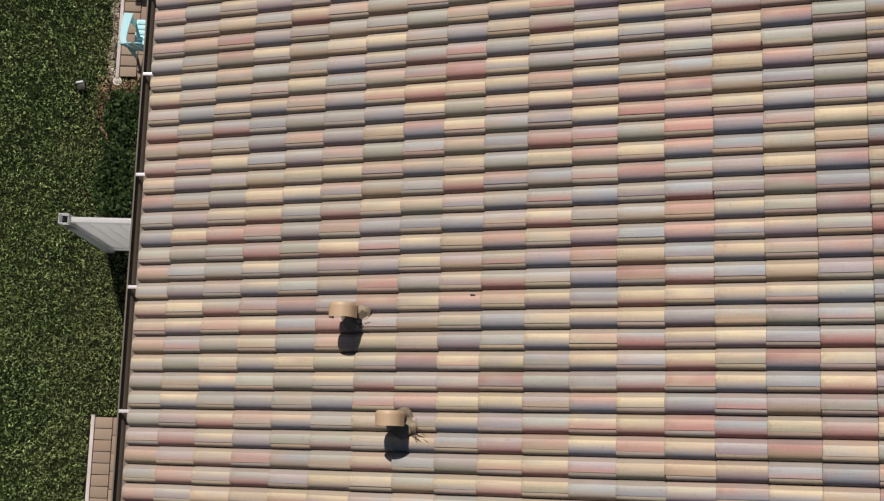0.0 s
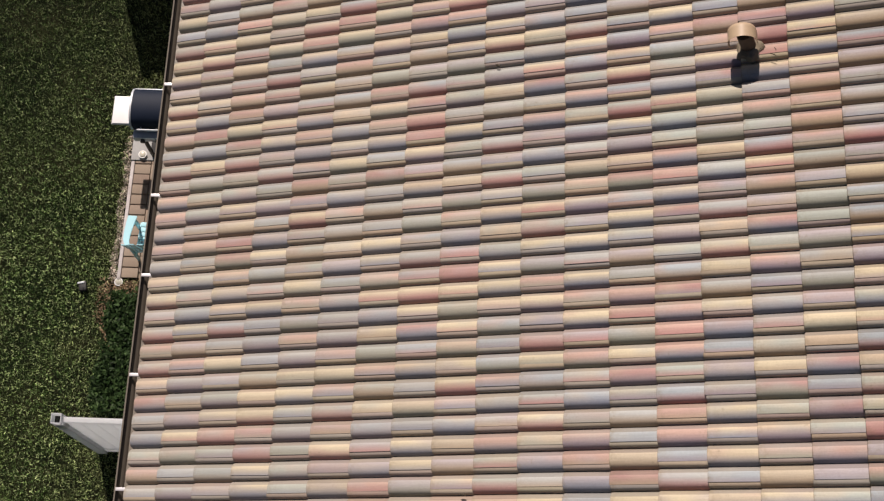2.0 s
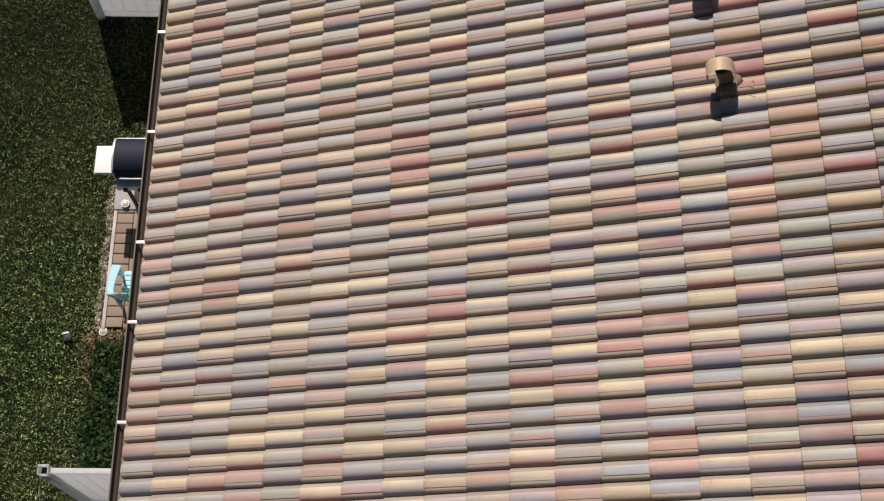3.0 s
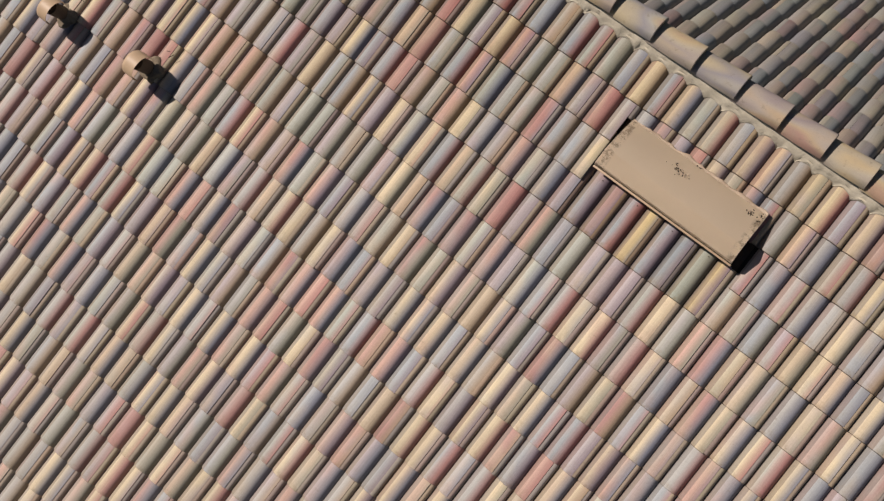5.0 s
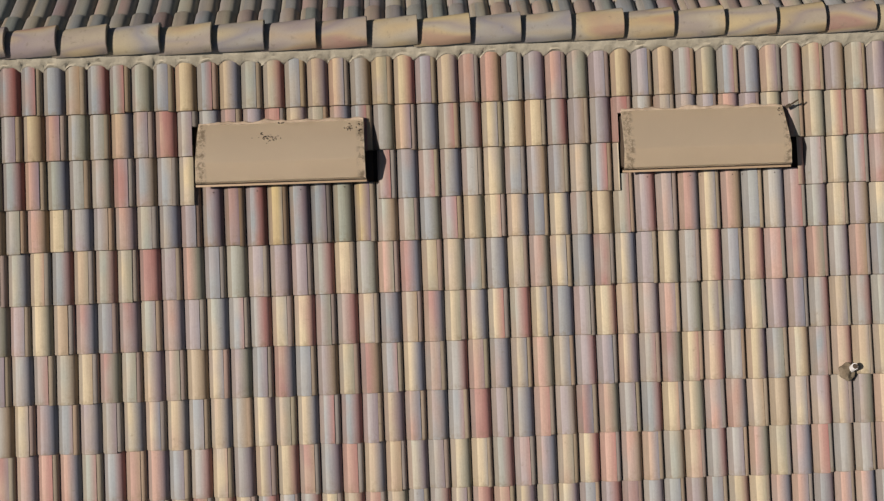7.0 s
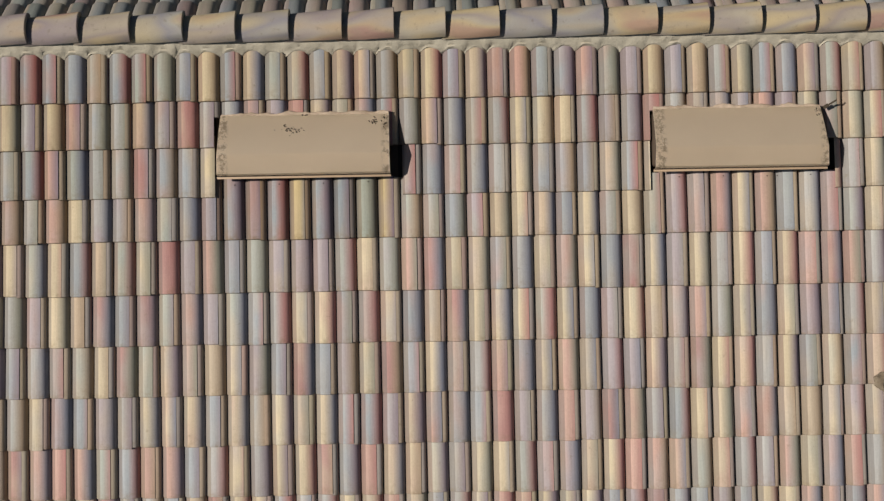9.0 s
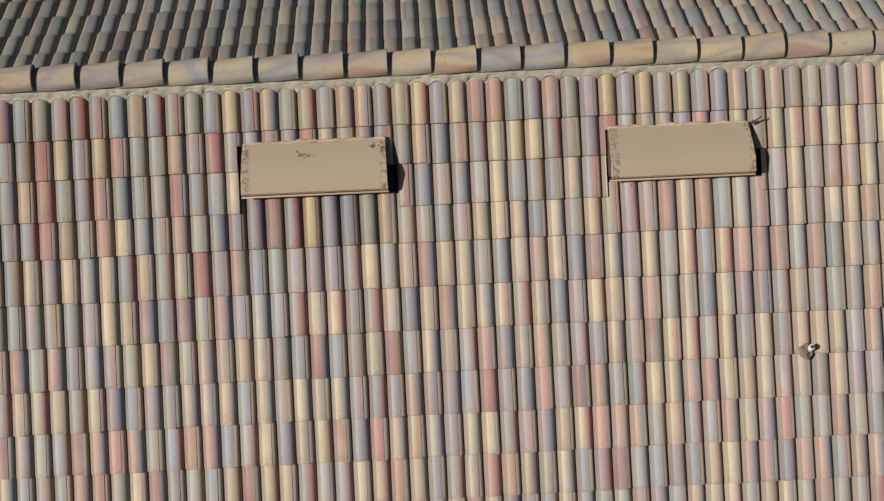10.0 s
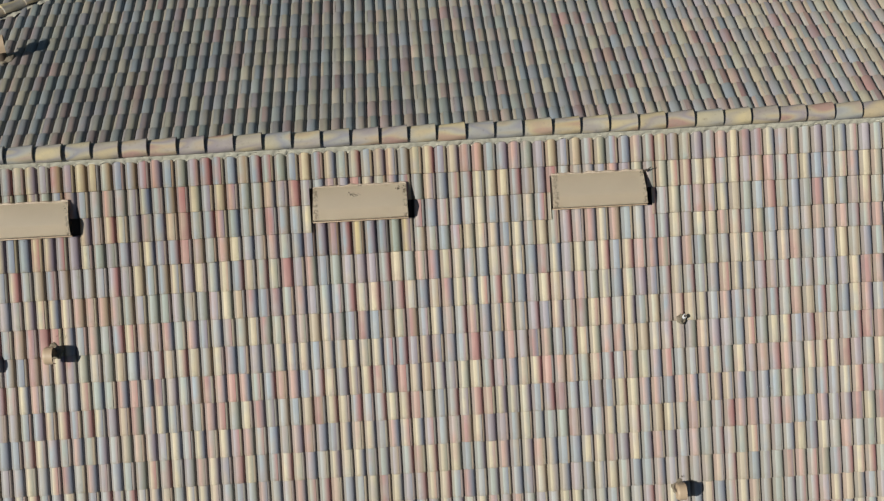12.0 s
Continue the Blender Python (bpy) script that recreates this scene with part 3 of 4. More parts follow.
def build_gutter():
    g = thing("gutter", Matrix.Translation((0, 0, 0)), "dark bronze metal gutter with bare strap hangers", "gutter")
    y0 = 0.050
    t = 0.004
    outer = [(y0, -0.065), (y0, -0.175), (y0 - 0.085, -0.175), (y0 - 0.10, -0.13), (y0 - 0.138, -0.095), (y0 - 0.138, -0.066), (y0 - 0.124, -0.060)]
    inner = [(y0 - 0.124, -0.066), (y0 - 0.133, -0.070), (y0 - 0.133, -0.093), (y0 - 0.095, -0.128), (y0 - 0.082, -0.170), (y0 - t, -0.170), (y0 - t, -0.065)]
    part("trough", extrude_profile([(y, EAVE + z) for y, z in outer + inner], X_WEST, X_EAST), BRONZE, g)
    for x in HANGERS:
        bm = bmesh.new()
        box(bm, x - 0.014, x + 0.014, y0 - 0.125, y0 + 0.004, EAVE - 0.062, EAVE - 0.056, 0.001)
        box(bm, x - 0.014, x - 0.009, y0 - 0.125, y0, EAVE - 0.074, EAVE - 0.0615)
        box(bm, x + 0.009, x + 0.014, y0 - 0.125, y0, EAVE - 0.074, EAVE - 0.0615)
        part("hanger", bm, SILVER, g, "bare aluminium hanger strap")
    bm = bmesh.new()
    box(bm, X_WEST - 0.004, X_WEST, y0 - 0.136, y0, EAVE - 0.174, EAVE - 0.066)
    part("end_cap", bm, BRONZE, g)


HANGERS = [-6.2, -5.05, -3.9, -2.80, -1.68, -0.52, 0.27, 1.21, 2.23, 3.32, 4.4, 5.5, 6.6, 7.7, 8.8, 9.9, 11.0, 12.1, 13.2]


# ---- roof ----
COURSE_Y = [0.04, 0.370, 0.735, 1.108, 1.470, 1.836, 2.205, 2.571, 2.930, 3.280, 3.640, 4.000, 4.360, 4.718, 5.075, 5.434, 5.796, 6.160, 6.535, 6.840, 7.188, 7.518]
I_WEST, I_EAST = -42, 88
VENTS = [(-1.90, -0.69), (2.345, 3.55), (5.395, 6.605)]
VENT_GAPS = [0.030, 0.034, 0.012]            # room left between the cut tiles and a hood's west end
VENT_LEAN = [0.020, 0.020, 0.002]            # how far that end leans in towards the ridge
VENT_Y0, VENT_Y1 = 6.985, 7.413
NEAR_I, NEAR_J = (-4, 46), (10, 22)          # the stretch under the camera, tile by tile


def cut_range(x):
    """What is left of a tile of the course that the vents interrupt: the ranges of rolls that stay, or None for the whole tile."""
    x0, x1 = x + (JOINT - 1) * PITCH, x + (1 + JOINT) * PITCH
    for (a, b), gap in zip(VENTS, VENT_GAPS):
        a, b = a - gap, b + 0.082
        if x1 <= a or x0 >= b:
            continue
        keep = []
        if x0 < a - 0.02:
            keep.append((-1.0, (a - x) / PITCH))
        if x1 > b + 0.02:
            keep.append(((b - x) / PITCH, 2.0))
        return keep
    return None


def slotted_tile(x):
    """A tile of the course above, cut out along a hood's west end but whole above the hood; None where no hood touches it."""
    x0, x1 = x + (JOINT - 1) * PITCH, x + (1 + JOINT) * PITCH
    up = VENT_Y1 - 0.015 - COURSE_Y[20]
    for (a, _), gap in zip(VENTS, VENT_GAPS):
        lo, hi = (a - gap - x) / PITCH, (a + 0.036 - x) / PITCH
        if x0 < a + 0.036 and x1 > a - gap:
            verts, faces, uvs, count = [], [], [], 0
            for p, q, length, y in ((-1.0, lo, TILE_LEN, 0.0), (hi, 2.0, TILE_LEN, 0.0), (max(lo, JOINT - 1), min(hi, 1 + JOINT), TILE_LEN - up, up)):
                p, q = max(p, JOINT - 1), min(q, 1 + JOINT)
                if q - p < 0.12 and y == 0.0:
                    continue
                cv, cf, cu = tile_shape(length, p, q)
                cv = cv + np.array((0.0, y, -RISE * y / CRS))
                if y:
                    cu = np.stack([cu[:, 0], 0.4 + 0.5 * cu[:, 1]], 1)
                verts.append(cv)
                uvs.append(cu)
                faces += [tuple(k + count for k in f) for f in cf]
                count += len(cv)
            return mesh_of("cut_tile", np.concatenate(verts), faces, TILE_ONE, np.concatenate(uvs), 38)
    return None


def build_roof_south():
    bm = boxed(X_WEST + 0.02, X_EAST - 0.02, 0.09, RIDGE_Y - 0.02, BED - 0.080, BED - 0.035)
    deck = part("roof_south", bm, FELT, m=ROOF)
    tagged(deck, "pitched roof slope of blended cream, grey and salmon concrete tiles", "roof", kind="structure")
    rng = random.Random(11)
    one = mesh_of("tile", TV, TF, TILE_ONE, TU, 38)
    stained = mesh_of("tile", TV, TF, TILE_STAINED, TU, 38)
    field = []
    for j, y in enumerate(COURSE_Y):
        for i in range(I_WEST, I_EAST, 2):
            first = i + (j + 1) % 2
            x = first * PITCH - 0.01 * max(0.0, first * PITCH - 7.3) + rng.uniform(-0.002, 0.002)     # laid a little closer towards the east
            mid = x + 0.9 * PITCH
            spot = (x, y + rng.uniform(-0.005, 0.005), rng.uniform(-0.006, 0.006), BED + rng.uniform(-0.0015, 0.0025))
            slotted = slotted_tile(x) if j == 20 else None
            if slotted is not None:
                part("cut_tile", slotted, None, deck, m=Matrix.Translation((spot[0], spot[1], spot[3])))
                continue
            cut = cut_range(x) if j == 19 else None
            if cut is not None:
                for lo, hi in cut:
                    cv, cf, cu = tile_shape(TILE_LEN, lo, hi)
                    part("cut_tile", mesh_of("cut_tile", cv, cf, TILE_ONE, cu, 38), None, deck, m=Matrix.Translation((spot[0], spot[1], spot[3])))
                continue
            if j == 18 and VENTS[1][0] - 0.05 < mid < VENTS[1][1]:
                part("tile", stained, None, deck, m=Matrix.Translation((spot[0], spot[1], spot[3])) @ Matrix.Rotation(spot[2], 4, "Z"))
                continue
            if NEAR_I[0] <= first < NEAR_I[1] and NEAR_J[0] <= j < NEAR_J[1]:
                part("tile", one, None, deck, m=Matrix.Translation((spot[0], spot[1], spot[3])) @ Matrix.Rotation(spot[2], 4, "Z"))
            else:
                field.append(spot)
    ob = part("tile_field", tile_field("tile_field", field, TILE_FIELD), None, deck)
    tagged(ob, kind="stuff")
    # the long tiles below the vents show their nail holes
    bm = bmesh.new()
    for a, b in VENTS:
        for i in range(math.ceil(a / PITCH), int(b / PITCH)):
            u = 0.57 if i % 2 else 0.10
            at = Vector(((i + u) * PITCH + rng.uniform(-0.006, 0.006), VENT_Y0 - 0.055 + rng.uniform(-0.006, 0.006), 0))
            at.z = BED + RISE * (1 - (at.y - COURSE_Y[18]) / CRS) + hump(u) + 0.001
            rod(bm, at, at + Vector((0, 0, 0.003)), 0.0042, 7)
    tagged(part("nail_holes", bm, DIRT, deck, "small dark nail holes"), kind="stuff")


def build_roof_north():
    bm = boxed(-X_EAST + 0.02, -X_WEST - 0.02, -FAR_LEN + 0.09, -0.02, BED - 0.080, BED - 0.035)
    deck = part("roof_north", bm, FELT, m=FAR)
    tagged(deck, "shaded far roof slope of grey and cream concrete tiles", "roof", kind="structure")
    rng = random.Random(12)
    field = []
    for j in range(1, 16):
        y = -0.07 - j * CRS
        for i in range(-I_EAST, -I_WEST - 2, 2):
            first = i + j % 2
            field.append(((first - 0.70) * PITCH + rng.uniform(-0.002, 0.002), y + rng.uniform(-0.004, 0.004), rng.uniform(-0.006, 0.006), BED + rng.uniform(-0.001, 0.002)))
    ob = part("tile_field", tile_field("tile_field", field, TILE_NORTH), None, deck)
    tagged(ob, kind="stuff")


def ridge_joint(k):
    """Where along the ridge the nose of its tile number k lies; the middle ones are laid a little wider."""
    return 1.405 + 0.3563 * min(k, 0) + 0.3648 * min(max(k, 0), 17) + 0.357 * max(k - 17, 0)


def ridge_cap_mesh():
    """A tapered half-round ridge tile: thick nose towards +x."""
    verts, faces, uvs = [], [], []
    seg = 12
    rings = [(0.0, 0.106, -0.006), (0.20, 0.112, 0.014), (0.40, 0.117, 0.043), (0.404, 0.115, 0.0425), (0.404, 0.096, 0.018), (0.30, 0.092, 0.004)]
    for x, r, lift in rings:
        for k in range(seg + 1):
            a = math.pi * k / seg
            verts.append((x, -math.cos(a) * r, math.sin(a) * r * 0.80 + lift))
            uvs.append((k / seg, x / 0.4))
    for a in range(len(rings) - 1):
        for k in range(seg):
            p = a * (seg + 1) + k
            faces.append((p, p + 1, p + seg + 2, p + seg + 1))
    return mesh_of("ridge_tile", verts, faces, RIDGE, uvs, 35)


def build_ridge():
    ridge = thing("ridge", Matrix.Translation((0, APEX.y, APEX.z)), "row of half-round ridge tiles bedded in pale cement", "ridge", kind="structure")
    rng = random.Random(5)
    me = ridge_cap_mesh()
    for k in range(-20, 33):
        x = ridge_joint(k) - 0.404
        part("ridge_tile", me, None, ridge, m=Matrix.Translation((x + rng.uniform(-0.006, 0.006), rng.uniform(-0.004, 0.004) - 0.026, 0.045 + rng.uniform(-0.003, 0.003))) @ Matrix.Rotation(rng.uniform(-0.012, 0.012), 4, "Z"))
    # cement bedding, squeezed out over the tiles in lumps
    for side, m in ((0, Matrix.Rotation(SLOPE, 3, "X")), (1, Matrix.Rotation(math.pi, 3, "Z") @ Matrix.Rotation(FAR_SLOPE, 3, "X"))):
        verts, faces = [], []
        nx = int((X_EAST - X_WEST - 0.2) / 0.02)
        start = X_WEST + 0.1 if side == 0 else -X_EAST + 0.1
        for a in range(nx + 1):
            x = start + a * 0.02
            top = hump(x / PITCH + 0.70 * side)
            tile = BED + 0.003 + top
            reach = (0.172 if side == 0 else 0.12) - 0.75 * (top - 0.03) + 0.016 * noise.noise((x * 4.1, side * 3.0, 0)) + 0.008 * noise.noise((x * 21, side, 4))
            rows = ((0.06, 0.080), (0.112, 0.068), (0.5 * (0.112 + reach), max(0.030, tile + 0.022)), (reach * 0.93, tile + 0.020), (reach, tile + 0.009), (reach + 0.006, tile - 0.02))
            for b, (d, z) in enumerate(rows):
                lump = 0.018 * noise.noise((x * 11, b * 0.9 + side * 9, 1.0)) + 0.006 * noise.noise((x * 47, b * 2.3, 2.0))
                verts.append(m @ Vector((x, -d, z + lump * (0.4 if b > 3 else 1.0) - (0.02 if side and b < 3 else 0.0))))
        for a in range(nx):
            for b in range(5):
                p = a * 6 + b
                faces.append((p + 1, p, p + 6, p + 7))
        part("mortar", mesh_of("mortar", verts, faces, MORTAR, None, 60), None, ridge, "pale rough cement bedding")


def build_wing_ridge():
    """The end of a lower ridge that runs out of the far slope."""
    m = FAR @ Matrix.Translation((1.79, -4.32, 0.0)) @ Matrix.Rotation(radians(45.0), 4, "Z")
    ridge = thing("wing_ridge", m, "short row of pale ridge tiles across the far slope", "ridge", kind="structure")
    me = ridge_cap_mesh()
    for k in range(5):
        part("ridge_tile", me, None, ridge, m=Matrix.Translation((0.37 * k - 0.04, 0, 0.03)))
    bm = bmesh.new()
    bmesh.ops.create_grid(bm, x_segments=60, y_segments=6, size=0.5, matrix=Matrix.Translation((0.9, 0, 0.04)) @ Matrix.Diagonal((1.9, 0.36, 1, 1)))
    for p in bm.verts:
        p.co.z += 0.04 * noise.noise(p.co * 13) - abs(p.co.y) * 0.15
        p.co.y += 0.03 * noise.noise(p.co * 9 + Vector((0, 0, 5)))
    part("mortar", bm, MORTAR, ridge, "pale rough cement bedding")


# ---- things on the roof ----
def build_box_vent(x0, x1, seed):
    """Low sheet-metal off-ridge vent: sloping hood with a crease, folded edges, open dark ends and a flange."""
    rng = random.Random(seed)
    w = x1 - x0
    v = thing("roof_vent", ROOF @ Matrix.Translation((x0, VENT_Y0, 0.0)), "long low tan painted metal roof vent on the tiles", "roof vent", "long vents below the ridge")
    d = VENT_Y1 - VENT_Y0
    taper = 0.006 if seed == 2 else 0.030
    lean = VENT_LEAN[seed - 1]
    prof = [(0.0, 0.140), (0.012, 0.160), (0.135, 0.186), (0.15, 0.187), (d - 0.10, 0.112), (d - 0.012, 0.060), (d, 0.050)]
    bm = bmesh.new()
    nx = 24
    grid = []
    for a in range(nx + 1):
        x = w * a / nx
        col = []
        for b, (y, z) in enumerate(prof):
            ragged = 0.006 * noise.noise((x * 9, seed, b)) if b == len(prof) - 1 else 0.0
            bend = 0.010 * noise.noise((x * 2.3, y * 5, seed)) * (0.4 if b < 2 else 1.0)
            inset = lean * y / d * (1 - a / nx) - taper * y / d * (a / nx)
            col.append(bm.verts.new((x + inset, y + ragged, z + bend * 0.6)))
        grid.append(col)
    for a in range(nx):
        for b in range(len(prof) - 1):
            bm.faces.new((grid[a][b], grid[a + 1][b], grid[a + 1][b + 1], grid[a][b + 1]))
    bmesh.ops.solidify(bm, geom=bm.faces[:], thickness=0.004)
    part("hood", bm, TAN_HOOD, v)
    bm = bmesh.new()
    box(bm, -0.004, w + 0.004, -0.022, -0.006, 0.096, 0.114, 0.003)
    part("drip_edge", bm, TAN_PIPE, v, "folded front lip")
    part("seam", boxed(0.0, w, -0.0065, 0.001, 0.100, 0.122), DIRT, v, "dark seam above the lip")
    # torn sealant along the upper edge
    verts, faces = [], []
    cols = int(w / 0.012)
    for a in range(cols + 1):
        x = lean + 0.003 + (w - lean - 0.004 - taper) * a / cols
        out = max(0.0, 0.013 + 0.020 * noise.noise((x * 11, seed * 3.1, 0.0)) + 0.008 * noise.noise((x * 41, seed, 2.0)))
        for dy, dz in ((-0.012, 0.005), (0.0, 0.009), (out * 0.7, 0.006), (out, -0.006)):
            verts.append((x, d + dy, 0.050 + dz + 0.006 * noise.noise((x * 33, dy * 50, seed))))
    for a in range(cols):
        for b in range(3):
            p = a * 4 + b
            faces.append((p, p + 4, p + 5, p + 1))
    part("sealant_strip", mesh_of("sealant_strip", verts, faces, SEALANT, None, 50), None, v, "pale torn sealant along the upper edge")
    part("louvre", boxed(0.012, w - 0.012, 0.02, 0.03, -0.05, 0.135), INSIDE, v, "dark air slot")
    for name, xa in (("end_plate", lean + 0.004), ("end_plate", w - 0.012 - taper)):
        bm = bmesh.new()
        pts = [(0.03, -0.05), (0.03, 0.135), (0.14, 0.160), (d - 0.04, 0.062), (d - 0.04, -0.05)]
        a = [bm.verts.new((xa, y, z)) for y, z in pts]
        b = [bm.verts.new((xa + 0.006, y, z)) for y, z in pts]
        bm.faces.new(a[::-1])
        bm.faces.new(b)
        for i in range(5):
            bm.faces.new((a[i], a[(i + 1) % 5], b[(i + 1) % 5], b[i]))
        part(name, bm, INSIDE, v, "dark brown end plate")
    # nail heads and peeling sealant
    blots = []
    for cx, cy, sx, sy, count in ((0.44, 0.74, 0.034, 0.014, 26), (0.51, 0.985, 0.010, 0.006, 8), (0.91, 0.86, 0.014, 0.014, 14), (0.965, 0.80, 0.010, 0.035, 12)) if seed == 2 else ((0.95, 0.85, 0.012, 0.03, 6),):
        blots += [(min(w * cx + rng.gauss(0, sx), w - 0.012), d * cy + rng.gauss(0, sy)) for _ in range(count)]
    bm = bmesh.new()
    for x, y in blots:
        z = float(np.interp(y, [p[0] for p in prof], [p[1] for p in prof])) + 0.003
        r = rng.uniform(0.0018, 0.0055)
        m = Matrix.Translation((x, y, z + 0.6 * 0.010 * noise.noise((x * 2.3, y * 5, seed)))) @ Matrix.Rotation(rng.random() * 3, 4, "Z") @ Matrix.Diagonal((r * rng.uniform(1, 3.5), r, 0.0015, 1))
        bmesh.ops.create_icosphere(bm, subdivisions=1, radius=1.0, matrix=m)
    tagged(part("sealant_remains", bm, DIRT, v, "dark peeling sealant marks"), kind="stuff")
    if seed == 2:
        bm = bmesh.new()
        for cx, cy, sx, sy in ((0.47, 0.76, 0.024, 0.008), (0.905, 0.87, 0.010, 0.008)):
            for _ in range(7):
                x, y = w * cx + rng.gauss(0, sx), d * cy + rng.gauss(0, sy)
                z = float(np.interp(y, [p[0] for p in prof], [p[1] for p in prof])) + 0.006
                m = Matrix.Translation((x, y, z)) @ Matrix.Rotation(rng.random() * 3, 4, "Z") @ Matrix.Diagonal((rng.uniform(0.004, 0.011), 0.003, 0.002, 1))
                bmesh.ops.create_icosphere(bm, subdivisions=1, radius=1.0, matrix=m)
        tagged(part("sealant_flakes", bm, SEALANT, v, "pale curled flakes of sealant"), kind="stuff")
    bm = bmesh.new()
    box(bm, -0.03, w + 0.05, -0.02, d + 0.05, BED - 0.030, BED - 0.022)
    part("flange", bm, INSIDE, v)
    return v


def build_hood_vent(m, seed, size=1.0):
    """Gooseneck exhaust vent: round throat bent over to an open mouth towards +x, on a cemented base."""
    rng = random.Random(seed)
    v = thing("exhaust_vent", m @ Matrix.Diagonal((size, size, size, 1)), "tan metal gooseneck exhaust vent cemented into the tiles", "exhaust vent", "gooseneck vents on the roof")
    r, h, length, skirt = 0.102, 0.208, 0.114, 0.148
    bm = bmesh.new()
    seg = 18
    rings = []
    for x, s in ((-length, 0.90), (-length + 0.010, 0.98), (-length + 0.03, 1.0), (-0.008, 1.0), (0.0, 1.01)):
        ring = []
        for k in range(seg + 1):
            a = math.pi * k / seg
            ring.append(bm.verts.new((x, -math.cos(a) * r * s, h + math.sin(a) * r * s * 0.98)))
        ring.insert(0, bm.verts.new((x, -r * s, skirt)))
        ring.append(bm.verts.new((x, r * s, skirt)))
        rings.append(ring)
    for a, b in zip(rings, rings[1:]):
        for p in range(len(a) - 1):
            bm.faces.new((a[p], a[p + 1], b[p + 1], b[p]))
    bm.faces.new(rings[0][::-1])
    bmesh.ops.recalc_face_normals(bm, faces=bm.faces)
    bmesh.ops.solidify(bm, geom=bm.faces[:], thickness=-0.003)
    part("hood", bm, TAN_PIPE, v)
    bm = bmesh.new()
    rod(bm, (-0.066, 0.015, -0.05), (-0.066, 0.015, 0.22), 0.057, 20)
    part("neck", bm, INSIDE, v, "dark shaded throat")
    bm = bmesh.new()
    bmesh.ops.create_icosphere(bm, subdivisions=3, radius=1.0, matrix=Matrix.Translation((-0.035, 0.018, 0.010)) @ Matrix.Diagonal((0.115, 0.135, 0.030, 1) if seed < 5 else (0.10, 0.105, 0.028, 1)))
    for p in bm.verts:
        p.co += p.normal * 0.045 * noise.noise(p.co * 15 + Vector((seed, 0, 0)))
    part("mortar", bm, MORTAR_OLD, v, "rough weathered cement collar")
    bm = bmesh.new()
    for _ in range(14 if seed == 4 else 2):
        out = 0.11 + rng.random() * 0.11
        a = (rng.uniform(0.0, 0.06), out, 0.052)
        far = out + rng.uniform(-0.03, 0.06)
        b = (a[0] + rng.uniform(-0.03, 0.03), far, 0.058)
        rod(bm, a, b, rng.uniform(0.002, 0.004), 5)
    tagged(part("twigs", bm, DIRT, v, "dark twig debris"), kind="stuff")
    return v


def build_pipe():
    v = thing("vent_pipe", ROOF @ Matrix.Translation((7.038, 5.465, 0.02)) @ UPRIGHT, "short white plumbing vent pipe set in pale cement", "vent pipe")
    bm = bmesh.new()
    rod(bm, (0, 0, -0.06), (0.0, 0, 0.095), 0.025, 16)
    part("pipe", bm, WHITE_METAL, v)
    bm = bmesh.new()
    rod(bm, (0.003, 0, 0.0955), (0.003, 0, 0.098), 0.019, 14)
    part("bore", bm, INSIDE, v, "dark pipe mouth")
    bm = bmesh.new()
    bmesh.ops.create_icosphere(bm, subdivisions=3, radius=1.0, matrix=Matrix.Rotation(SLOPE, 4, "X") @ Matrix.Translation((-0.030, -0.01, 0.018)) @ Matrix.Diagonal((0.062, 0.062, 0.024, 1)))
    for p in bm.verts:
        p.co += p.normal * 0.024 * noise.noise(p.co * 22)
    part("mortar", bm, MORTAR_OLD, v, "cracked cement collar")


def build_wire():
    """Bent scrap of flashing at the corner of the east vent."""
    bm = bmesh.new()
    box(bm, 0.0, 0.085, -0.006, 0.006, 0.0, 0.004)
    box(bm, -0.02, 0.02, -0.012, 0.012, -0.012, 0.0)
    ob = part("flashing_scrap", bm, DIRT, m=ROOF @ Matrix.Translation((6.612, 7.402, 0.076)) @ Matrix.Rotation(radians(32), 4, "Z") @ Matrix.Rotation(radians(-18), 4, "Y"))
    tagged(ob, "dark bent strip of metal flashing at the vent's corner", "flashing")


def build_debris():
    rng = random.Random(9)
    spots = [(2.36, 3.21), (-1.25, 3.41), (-3.0, 4.2)]
    for x, y in spots:
        bm = bmesh.new()
        bmesh.ops.create_icosphere(bm, subdivisions=2, radius=1.0, matrix=Matrix.Diagonal((0.022, 0.011, 0.008, 1)))
        for p in bm.verts:
            p.co *= 1 + 0.5 * noise.noise(p.co * 90 + Vector((x, y, 0)))
        ob = part("dead_leaf", bm, DIRT, m=ROOF @ Matrix.Translation((x, y, 0.048)) @ Matrix.Rotation(rng.random() * 3, 4, "Z"))
        tagged(ob, "small dark curled dead leaf on the tiles", "leaf")


